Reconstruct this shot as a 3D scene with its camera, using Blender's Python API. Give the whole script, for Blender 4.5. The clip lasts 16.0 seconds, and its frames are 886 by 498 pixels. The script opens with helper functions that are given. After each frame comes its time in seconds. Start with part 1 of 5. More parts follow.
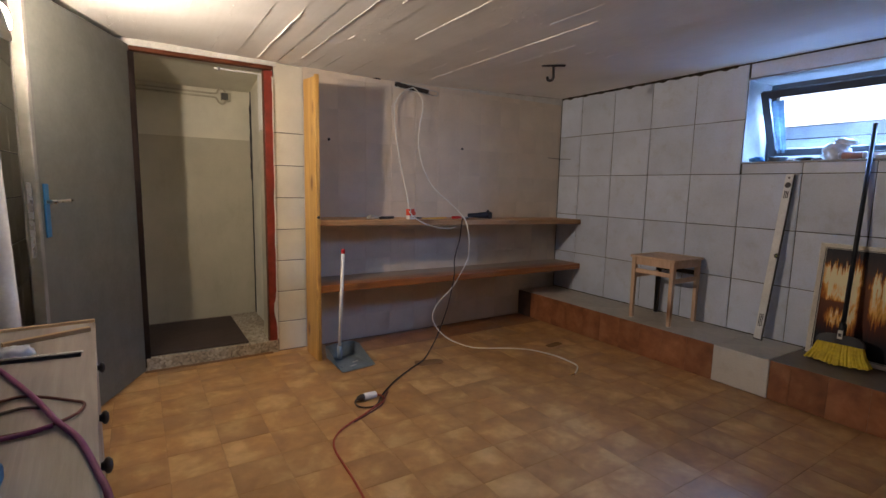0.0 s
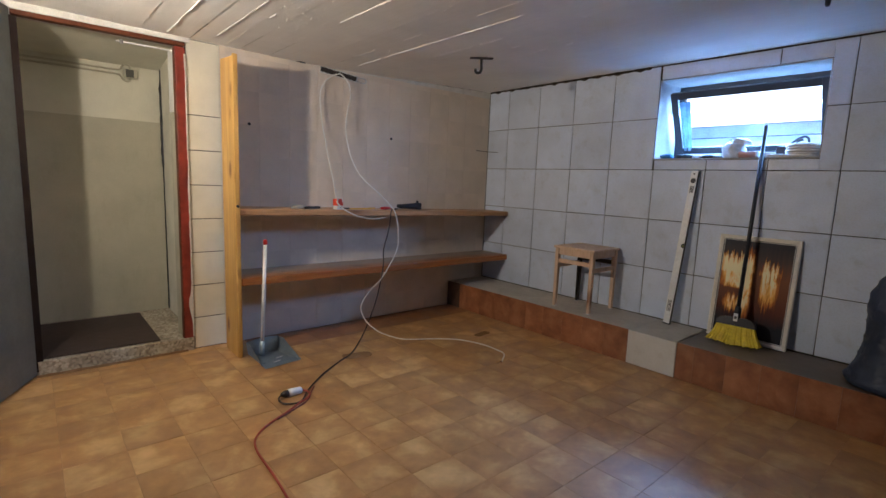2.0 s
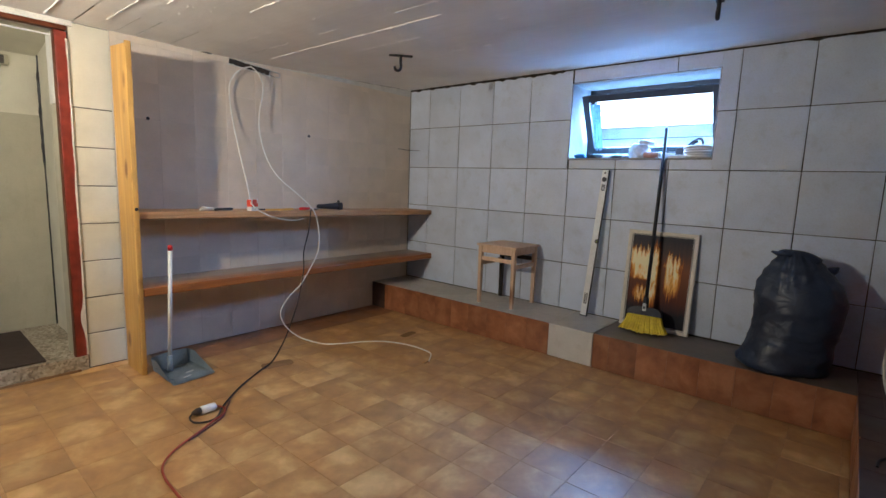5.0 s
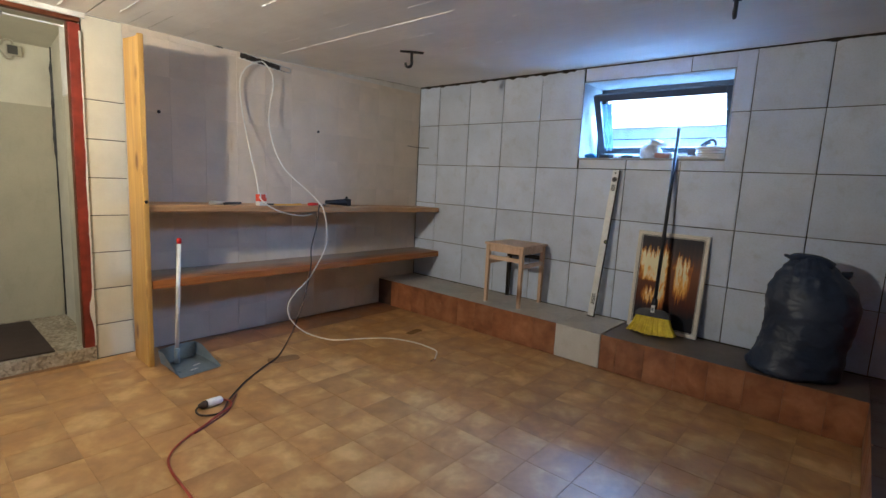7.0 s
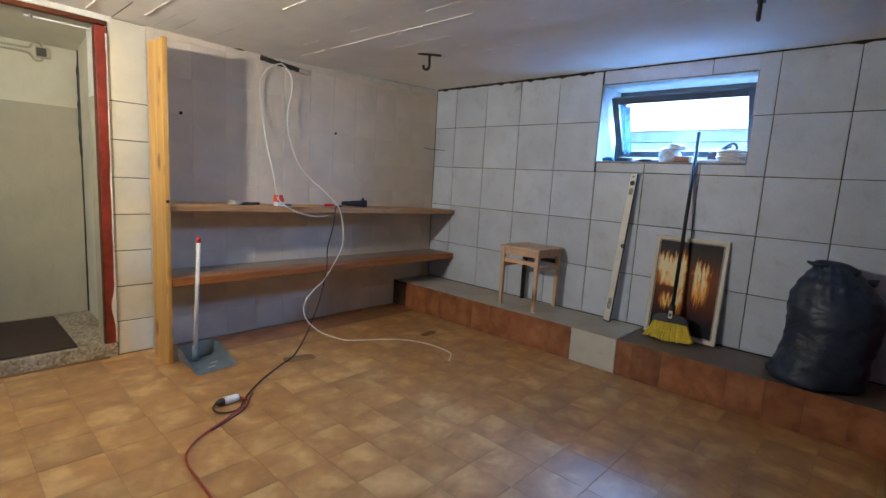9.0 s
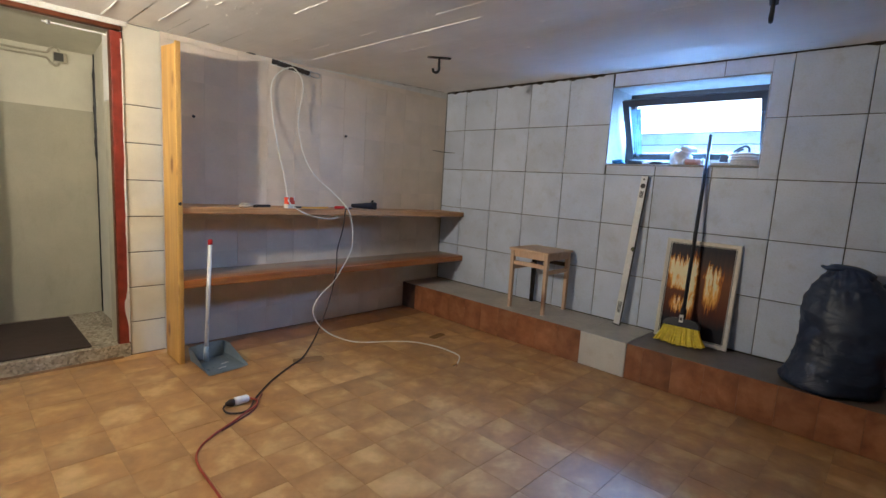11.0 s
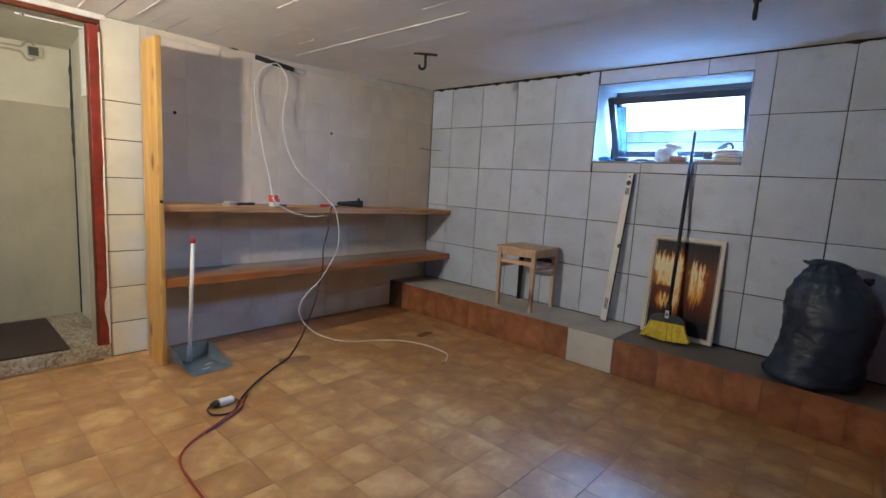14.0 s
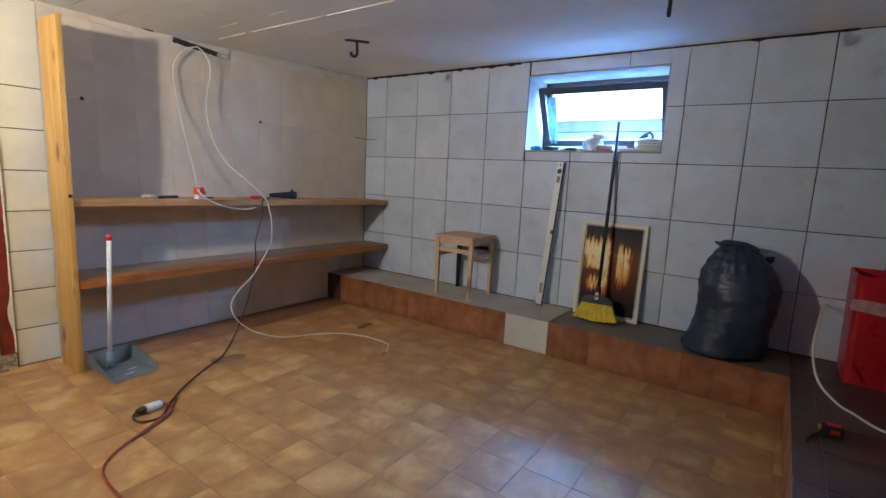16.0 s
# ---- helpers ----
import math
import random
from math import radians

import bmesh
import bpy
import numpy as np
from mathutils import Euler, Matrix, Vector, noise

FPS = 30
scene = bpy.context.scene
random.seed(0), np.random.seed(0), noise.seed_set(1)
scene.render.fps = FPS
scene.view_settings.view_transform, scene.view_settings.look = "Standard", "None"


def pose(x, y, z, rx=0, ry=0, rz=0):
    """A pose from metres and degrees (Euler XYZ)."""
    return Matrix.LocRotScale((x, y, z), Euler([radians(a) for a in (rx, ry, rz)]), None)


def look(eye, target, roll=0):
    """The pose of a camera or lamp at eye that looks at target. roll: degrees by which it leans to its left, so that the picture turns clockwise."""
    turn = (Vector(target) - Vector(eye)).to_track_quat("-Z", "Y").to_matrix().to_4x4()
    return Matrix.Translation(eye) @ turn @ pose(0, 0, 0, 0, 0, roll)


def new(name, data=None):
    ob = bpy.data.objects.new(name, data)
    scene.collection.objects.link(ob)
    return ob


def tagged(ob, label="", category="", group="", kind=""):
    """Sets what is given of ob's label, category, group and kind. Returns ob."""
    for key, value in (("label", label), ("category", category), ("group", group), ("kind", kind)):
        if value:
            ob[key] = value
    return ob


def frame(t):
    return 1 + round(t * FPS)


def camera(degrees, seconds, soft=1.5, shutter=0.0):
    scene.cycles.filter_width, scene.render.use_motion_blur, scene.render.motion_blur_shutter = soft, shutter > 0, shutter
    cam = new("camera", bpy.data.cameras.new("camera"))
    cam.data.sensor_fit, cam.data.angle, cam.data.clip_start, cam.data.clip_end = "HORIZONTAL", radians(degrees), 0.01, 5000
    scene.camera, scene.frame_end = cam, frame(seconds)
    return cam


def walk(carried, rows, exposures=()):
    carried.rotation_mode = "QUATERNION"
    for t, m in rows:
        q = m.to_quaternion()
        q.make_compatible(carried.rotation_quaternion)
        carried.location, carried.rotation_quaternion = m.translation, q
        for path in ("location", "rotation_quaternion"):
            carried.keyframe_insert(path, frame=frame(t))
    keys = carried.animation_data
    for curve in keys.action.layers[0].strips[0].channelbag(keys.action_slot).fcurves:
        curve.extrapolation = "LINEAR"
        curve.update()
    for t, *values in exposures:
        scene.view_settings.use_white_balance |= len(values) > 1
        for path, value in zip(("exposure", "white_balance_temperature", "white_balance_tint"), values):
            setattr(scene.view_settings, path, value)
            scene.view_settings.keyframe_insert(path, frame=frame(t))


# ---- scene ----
cam = camera(85.2, 16.0)
PATH = [
    (0, (-3.833, -3.749, 1.297), (-2.768, -2.076, 1.043), 1.2),
    (0.5, (-3.828, -3.745, 1.286), (-2.7, -2.113, 1.03), 1.7),
    (1, (-3.821, -3.748, 1.289), (-2.64, -2.157, 1.017), 1.8),
    (1.5, (-3.827, -3.731, 1.287), (-2.579, -2.193, 1.01), 1.9),
    (2, (-3.808, -3.741, 1.28), (-2.515, -2.241, 1.005), 2.2),
    (2.5, (-3.809, -3.735, 1.284), (-2.472, -2.273, 1.007), 2.3),
    (3, (-3.809, -3.727, 1.277), (-2.432, -2.301, 1.006), 2.7),
    (3.5, (-3.8, -3.72, 1.274), (-2.403, -2.315, 1.0), 3.2),
    (4, (-3.798, -3.716, 1.261), (-2.374, -2.34, 0.979), 3.4),
    (4.5, (-3.776, -3.723, 1.29), (-2.304, -2.398, 1.007), 2.2),
    (4.7, (-3.774, -3.721, 1.297), (-2.264, -2.438, 1.023), 1.9),
    (6.8, (-3.779, -3.69, 1.286), (-2.277, -2.401, 1.006), 2.8),
    (7, (-3.774, -3.698, 1.288), (-2.279, -2.401, 1.006), 2.9),
    (7.5, (-3.781, -3.696, 1.293), (-2.295, -2.387, 1.01), 2.8),
    (8, (-3.775, -3.701, 1.292), (-2.296, -2.385, 1.011), 3.3),
    (8.5, (-3.781, -3.698, 1.295), (-2.308, -2.375, 1.012), 3.4),
    (8.7, (-3.782, -3.691, 1.29), (-2.316, -2.36, 1.009), 3.4),
    (10.8, (-3.77, -3.7, 1.297), (-2.335, -2.333, 1.023), 3.3),
    (11, (-3.78, -3.697, 1.295), (-2.35, -2.325, 1.023), 3.4),
    (11.5, (-3.779, -3.695, 1.293), (-2.363, -2.309, 1.022), 3.1),
    (12, (-3.785, -3.688, 1.29), (-2.367, -2.303, 1.021), 2.8),
    (12.5, (-3.773, -3.693, 1.286), (-2.347, -2.317, 1.015), 4.1),
    (13, (-3.772, -3.69, 1.285), (-2.341, -2.321, 1.007), 3.8),
    (13.5, (-3.77, -3.69, 1.29), (-2.335, -2.325, 1.01), 3.2),
    (14, (-3.773, -3.681, 1.281), (-2.305, -2.351, 1.009), 3.3),
    (14.5, (-3.765, -3.68, 1.283), (-2.272, -2.377, 1.011), 3.3),
    (15, (-3.766, -3.678, 1.278), (-2.243, -2.41, 1.011), 3.5),
    (15.5, (-3.767, -3.682, 1.282), (-2.187, -2.49, 1.0), 3.2),
    (16, (-3.767, -3.696, 1.286), (-2.147, -2.564, 0.983), 2.8),
]
EXPOSURES = [(0.0, -0.23, 6090, 24), (1.5, -0.04, 5840, 21), (3.0, 0.38, 5470, 15), (4.5, 0.46, 5570, 15), (7.0, 0.40, 5550, 13),
             (8.5, 0.38, 5500, 13), (11.0, 0.42, 5650, 15), (12.0, 0.44, 5800, 15), (13.0, 0.43, 5800, 15), (14.5, 0.40, 5450, 15), (16.0, 0.44, 5480, 15)]
walk(cam, [(t, look(eye, target, roll)) for t, eye, target, roll in PATH], EXPOSURES)

SKY, DAY, LAMP = 0.15, 53.0, 1500.0
LAMP_AT = (-4.230, -1.202, 1.911)

# ---- light ----
world = bpy.data.worlds.new("sky")
scene.world = world
world.use_nodes = True
wn = world.node_tree
sky = wn.nodes.new("ShaderNodeTexSky")
sky.sky_type, sky.sun_disc = "NISHITA", False
sky.sun_elevation, sky.sun_rotation = radians(40), radians(200)
wn.links.new(sky.outputs["Color"], wn.nodes["Background"].inputs["Color"])
wn.nodes["Background"].inputs["Strength"].default_value = SKY


def area_lamp(name, m, sx, sy, power, color):
    data = bpy.data.lights.new(name, "AREA")
    data.shape, data.size, data.size_y, data.energy, data.color = "RECTANGLE", sx, sy, power, color
    ob = new(name, data)
    ob.matrix_world = m
    return ob


# daylight that falls through the cellar window
area_lamp("window_daylight", look((0.455, -2.387, 1.940), (0.113, -2.387, 1.00)), 0.97, 0.06, DAY, (0.29, 0.56, 1.0))


# ---- materials ----
class Nodes:
    """A small builder of node materials."""

    def __init__(self, name, rough=0.6, metal=0.0):
        self.mat = bpy.data.materials.new(name)
        self.mat.use_nodes = True
        self.tree = self.mat.node_tree
        self.bsdf = self.tree.nodes["Principled BSDF"]
        self.bsdf.inputs["Roughness"].default_value = rough
        self.bsdf.inputs["Metallic"].default_value = metal
        self.coord = self.add("ShaderNodeTexCoord").outputs["Object"]
        self.heights = []

    def add(self, kind):
        return self.tree.nodes.new(kind)

    def link(self, a, b):
        self.tree.links.new(a, b)

    def place(self, stretch=(1, 1, 1), offset=None):
        mp = self.add("ShaderNodeMapping")
        mp.inputs["Scale"].default_value = stretch
        self.link(self.coord, mp.inputs["Vector"])
        if offset is not None:
            self.link(offset, mp.inputs["Location"])
        return mp.outputs["Vector"]

    def random_shift(self):
        info = self.add("ShaderNodeObjectInfo")
        mul = self.add("ShaderNodeVectorMath")
        mul.operation = "MULTIPLY"
        comb = self.add("ShaderNodeCombineXYZ")
        for i in range(3):
            self.link(info.outputs["Random"], comb.inputs[i])
        self.link(comb.outputs[0], mul.inputs[0])
        mul.inputs[1].default_value = (37.0, 53.0, 71.0)
        return mul.outputs[0]

    def noise(self, scale, detail=4, vector=None, rough=0.55, distort=0.0):
        n = self.add("ShaderNodeTexNoise")
        n.inputs["Scale"].default_value = scale
        n.inputs["Detail"].default_value = detail
        n.inputs["Roughness"].default_value = rough
        n.inputs["Distortion"].default_value = distort
        self.link(vector if vector is not None else self.coord, n.inputs["Vector"])
        return n.outputs["Fac"]

    def ramp(self, fac, stops):
        r = self.add("ShaderNodeValToRGB")
        while len(r.color_ramp.elements) < len(stops):
            r.color_ramp.elements.new(0.5)
        for e, (p, c) in zip(r.color_ramp.elements, stops):
            e.position = p
            e.color = (*c, 1) if len(c) == 3 else c
        self.link(fac, r.inputs["Fac"])
        return r.outputs["Color"]

    def mix(self, a, b, fac, mode="MIX"):
        m = self.add("ShaderNodeMix")
        m.data_type, m.blend_type = "RGBA", mode
        for value, socket in ((fac, m.inputs[0]), (a, m.inputs[6]), (b, m.inputs[7])):
            if isinstance(value, (int, float)):
                socket.default_value = value
            elif isinstance(value, tuple):
                socket.default_value = (*value, 1)
            else:
                self.link(value, socket)
        return m.outputs[2]

    def random_tone(self, color, low, high):
        info = self.add("ShaderNodeObjectInfo")
        tone = self.ramp(info.outputs["Random"], [(0, (low, low, low)), (1, (high, high, high))])
        return self.mix(color, tone, 1.0, "MULTIPLY")

    def color(self, c):
        self.link(c, self.bsdf.inputs["Base Color"])

    def rough(self, fac, low, high):
        r = self.add("ShaderNodeMapRange")
        r.inputs["To Min"].default_value, r.inputs["To Max"].default_value = low, high
        r.inputs["From Min"].default_value, r.inputs["From Max"].default_value = 0.3, 0.7
        self.link(fac, r.inputs["Value"])
        self.link(r.outputs[0], self.bsdf.inputs["Roughness"])

    def bump(self, fac, distance, strength=1.0):
        b = self.add("ShaderNodeBump")
        b.inputs["Distance"].default_value = distance
        b.inputs["Strength"].default_value = strength
        self.link(fac, b.inputs["Height"])
        if self.heights:
            self.link(self.heights[-1], b.inputs["Normal"])
        self.heights.append(b.outputs["Normal"])
        self.link(b.outputs["Normal"], self.bsdf.inputs["Normal"])


def bag_material(name):
    """Thin black film: a few soft creases under an uneven gloss."""
    n = Nodes(name, 0.35)
    slack = n.noise(7, 3, n.place((1, 1, 1.7)), 0.5, 1.2)
    crinkle = n.noise(24, 3, n.place((1, 1, 1.4)), 0.55, 0.8)
    n.color(n.ramp(n.noise(4, 3), [(0.3, (0.020, 0.031, 0.062)), (0.7, (0.032, 0.049, 0.096))]))
    n.rough(n.noise(9, 3), 0.36, 0.56)
    n.bump(slack, 0.03, 0.45)
    n.bump(crinkle, 0.004, 0.4)
    return n.mat


def scaled(c, k):
    return tuple(min(1.0, v * k) for v in c)


def plain(name, base, rough=0.5, metal=0.0, spread=0.12, grain=60, depth=0.0004, blotch=5):
    """Paint, plastic, metal: blotches, fine grain and a little relief."""
    n = Nodes(name, rough, metal)
    big = n.noise(blotch, 3)
    fine = n.noise(grain, 3)
    c = n.ramp(big, [(0.3, scaled(base, 1 - spread)), (0.7, scaled(base, 1 + spread))])
    n.color(n.mix(c, n.ramp(fine, [(0.35, (0.86, 0.86, 0.86)), (0.65, (1, 1, 1))]), 0.7, "MULTIPLY"))
    n.rough(n.noise(blotch * 3, 3), max(0.05, rough - 0.1), min(1, rough + 0.1))
    if depth:
        n.bump(fine, depth)
    return n.mat


def floor_tile_material(name, dark, mid, light, size=0.23, low=0.88, high=1.08, gloss=(0.34, 0.56), coat=0.55):
    n = Nodes(name, 0.35)
    n.bsdf.inputs["Specular IOR Level"].default_value = 0.5
    n.bsdf.inputs["Coat Weight"].default_value = coat
    n.bsdf.inputs["Coat Roughness"].default_value = 0.58
    shift = n.place((1, 1, 1), n.random_shift())
    clouds = n.noise(1.15 / size, 4, shift, 0.55, 0.35)
    c = n.ramp(clouds, [(0.32, dark), (0.5, mid), (0.66, light)])
    streak = n.noise(4.5 / size, 5, shift, 0.62, 0.3)
    c = n.mix(c, n.ramp(streak, [(0.32, (0.84, 0.81, 0.77)), (0.62, (1.06, 1.06, 1.06))]), 0.45, "MULTIPLY")
    # glaze: each tile paler in its middle, darker along its rim
    gen = n.add("ShaderNodeTexCoord").outputs["Generated"]
    axes = n.add("ShaderNodeSeparateXYZ")
    n.link(gen, axes.inputs[0])
    inner = n.mix(n.ramp(n.wave_window(axes.outputs["X"], 0.5, 0.5), [(0.0, (0, 0, 0)), (0.55, (1, 1, 1))]), n.ramp(n.wave_window(axes.outputs["Y"], 0.5, 0.5), [(0.0, (0, 0, 0)), (0.55, (1, 1, 1))]), 1.0, "MULTIPLY")
    c = n.mix(n.mix(c, (0.90, 0.88, 0.85), 1.0, "MULTIPLY"), n.mix(c, (1.05, 1.055, 1.06), 1.0, "MULTIPLY"), n.mix(inner, n.ramp(n.noise(2.2 / size, 3, shift, 0.6, 0.5), [(0.30, (0.1, 0.1, 0.1)), (0.58, (1, 1, 1))]), 1.0, "MULTIPLY"))
    c = n.random_tone(c, low, high)
    wear = n.noise(150, 2, shift)
    c = n.mix(c, n.ramp(wear, [(0.22, (0.78, 0.74, 0.70)), (0.40, (1, 1, 1))]), 0.2, "MULTIPLY")
    n.color(c)
    n.rough(n.noise(5, 2, shift), *gloss)
    n.bump(clouds, 0.003, 0.22)
    n.bump(n.noise(60, 3, shift), 0.0006, 0.5)
    return n.mat


def wall_tile_material(name, base, low=0.93, high=1.05, rough=0.4, stains=0.55, grit=0.6):
    n = Nodes(name, rough)
    shift = n.place((1, 1, 1), n.random_shift())
    big = n.noise(3.2, 4, shift)
    c = n.ramp(big, [(0.3, scaled(base, 0.88)), (0.7, scaled(base, 1.06))])
    fine = n.noise(95, 3, shift)
    c = n.mix(c, n.ramp(fine, [(0.3, (0.88, 0.875, 0.86)), (0.55, (1, 1, 1))]), grit, "MULTIPLY")
    smear = n.noise(9, 5, n.place((1, 1, 0.35), n.random_shift()), 0.65)
    c = n.mix(c, n.ramp(smear, [(0.30, (0.80, 0.78, 0.74)), (0.46, (1, 1, 1))]), stains, "MULTIPLY")
    n.color(n.random_tone(c, low, high))
    n.rough(n.noise(12, 3, shift), rough - 0.1, rough + 0.15)
    n.bump(big, 0.003, 0.3)
    n.bump(fine, 0.0004, 0.5)
    return n.mat


def wood_material(name, dark, light, along="x", rough=0.5, scale=1.0, tone=(0.92, 1.05), top_tint=None, knots=1.0):
    n = Nodes(name, rough)
    stretch = {"x": (0.7, 14, 14), "y": (14, 0.7, 14), "z": (14, 14, 0.7)}[along]
    stretch = tuple(s * scale for s in stretch)
    v = n.place(stretch, n.random_shift())
    grain = n.noise(2.2, 6, v, 0.62, 0.8)
    fine = n.noise(9, 4, v, 0.7)
    c = n.ramp(grain, [(0.30, dark), (0.52, tuple((a + b) / 2 for a, b in zip(dark, light))), (0.70, light)])
    c = n.mix(c, n.ramp(fine, [(0.3, (0.72, 0.66, 0.6)), (0.6, (1, 1, 1))]), 0.5, "MULTIPLY")
    knot = n.add("ShaderNodeTexVoronoi")
    knot.inputs["Scale"].default_value = 1.0
    n.link(n.place(tuple((s * 0.32 if s > 1 else s * 3.2) * knots for s in stretch), n.random_shift()), knot.inputs["Vector"])
    c = n.mix(c, n.ramp(knot.outputs["Distance"], [(0.10, (0.26, 0.13, 0.06)), (0.24, (1, 1, 1))]), 0.85, "MULTIPLY")
    stain = n.noise(3, 4)
    c = n.mix(c, n.ramp(stain, [(0.3, (0.78, 0.74, 0.7)), (0.55, (1, 1, 1))]), 0.5, "MULTIPLY")
    if top_tint:
        # grey-brown tint on faces that look up, fading out towards the front
        geo = n.add("ShaderNodeNewGeometry")
        sep = n.add("ShaderNodeSeparateXYZ")
        n.link(geo.outputs["Normal"], sep.inputs[0])
        up = n.ramp(sep.outputs["Z"], [(0.75, (0, 0, 0)), (0.97, (1, 1, 1))])
        cover = n.mix(up, n.ramp(n.noise(4, 5, n.place((1, 3, 1)), 0.65), [(0.28, (0.75, 0.75, 0.75)), (0.55, (0.97, 0.97, 0.97))]), 1.0, "MULTIPLY")
        place_y = n.add("ShaderNodeSeparateXYZ")
        n.link(n.coord, place_y.inputs[0])
        back = n.add("ShaderNodeMapRange")
        back.inputs["From Min"].default_value, back.inputs["From Max"].default_value = -0.32, -0.17
        n.link(place_y.outputs["Y"], back.inputs["Value"])
        c = n.mix(c, top_tint, n.mix(cover, back.outputs[0], 1.0, "MULTIPLY"))
    n.color(n.random_tone(c, *tone))
    n.rough(fine, rough - 0.08, rough + 0.15)
    n.bump(grain, 0.0012, 0.6)
    return n.mat


def concrete_material(name, base, rough=0.85, depth=0.004):
    n = Nodes(name, rough)
    big = n.noise(2.2, 6, None, 0.62)
    mid = n.noise(14, 5, None, 0.65)
    fine = n.noise(130, 3)
    c = n.ramp(big, [(0.3, scaled(base, 0.8)), (0.7, scaled(base, 1.12))])
    c = n.mix(c, n.ramp(mid, [(0.3, (0.78, 0.77, 0.75)), (0.6, (1, 1, 1))]), 0.6, "MULTIPLY")
    c = n.mix(c, n.ramp(fine, [(0.3, (0.75, 0.75, 0.74)), (0.55, (1, 1, 1))]), 0.6, "MULTIPLY")
    n.color(c)
    n.bump(mid, depth, 0.5)
    n.bump(fine, 0.0008, 0.6)
    return n.mat


def joint_material(name, dark, pale):
    """Old joints: black with dirt in places, rubbed pale in others."""
    n = Nodes(name, 0.9)
    wear = n.noise(1.7, 5, None, 0.7, 0.4)
    c = n.ramp(wear, [(0.44, dark), (0.56, tuple((a + b) / 3 for a, b in zip(dark, pale))), (0.68, pale)])
    n.color(n.mix(c, n.ramp(n.noise(45, 3), [(0.35, (0.6, 0.58, 0.56)), (0.6, (1, 1, 1))]), 0.7, "MULTIPLY"))
    n.bump(n.noise(90, 3), 0.001, 0.6)
    return n.mat


def ceiling_material(name, base):
    """Thick paint over board marks: faint long grain, pits and small blisters."""
    n = Nodes(name, 0.5)
    big = n.noise(1.6, 5, None, 0.6)
    grain = n.noise(5, 5, n.place((9, 0.5, 1)), 0.65)
    pits = n.noise(55, 3, None, 0.6)
    c = n.ramp(big, [(0.3, scaled(base, 0.9)), (0.7, scaled(base, 1.04))])
    c = n.mix(c, n.ramp(grain, [(0.3, (0.92, 0.91, 0.89)), (0.6, (1, 1, 1))]), 0.45, "MULTIPLY")
    n.color(c)
    n.bsdf.inputs["Specular IOR Level"].default_value = 0.15
    n.rough(grain, 0.65, 0.85)
    n.bump(grain, 0.0010, 0.3)
    blister = n.add("ShaderNodeTexVoronoi")
    blister.inputs["Scale"].default_value = 34
    n.link(n.place((1, 0.6, 1)), blister.inputs["Vector"])
    dots = n.ramp(blister.outputs["Distance"], [(0.0, (1, 1, 1)), (0.16, (0, 0, 0))])
    dots = n.mix(dots, n.ramp(n.noise(3.5, 3), [(0.48, (0, 0, 0)), (0.62, (1, 1, 1))]), 1.0, "MULTIPLY")
    n.bump(dots, 0.005, 0.8)
    n.bump(pits, 0.0012, 0.6)
    return n.mat


def terrazzo_material(name):
    n = Nodes(name, 0.6)
    chips = n.add("ShaderNodeTexVoronoi")
    chips.inputs["Scale"].default_value = 70
    n.link(n.coord, chips.inputs["Vector"])
    c = n.ramp(chips.outputs["Color"], [(0.1, (0.22, 0.185, 0.14)), (0.45, (0.38, 0.34, 0.27)), (0.85, (0.56, 0.51, 0.42))])
    c = n.mix(c, n.ramp(n.noise(6, 4), [(0.3, (0.55, 0.48, 0.38)), (0.65, (1, 0.97, 0.9))]), 0.8, "MULTIPLY")
    n.color(c)
    n.bump(n.noise(45, 3), 0.003, 0.6)
    n.bump(n.noise(120, 2), 0.0006, 0.6)
    return n.mat


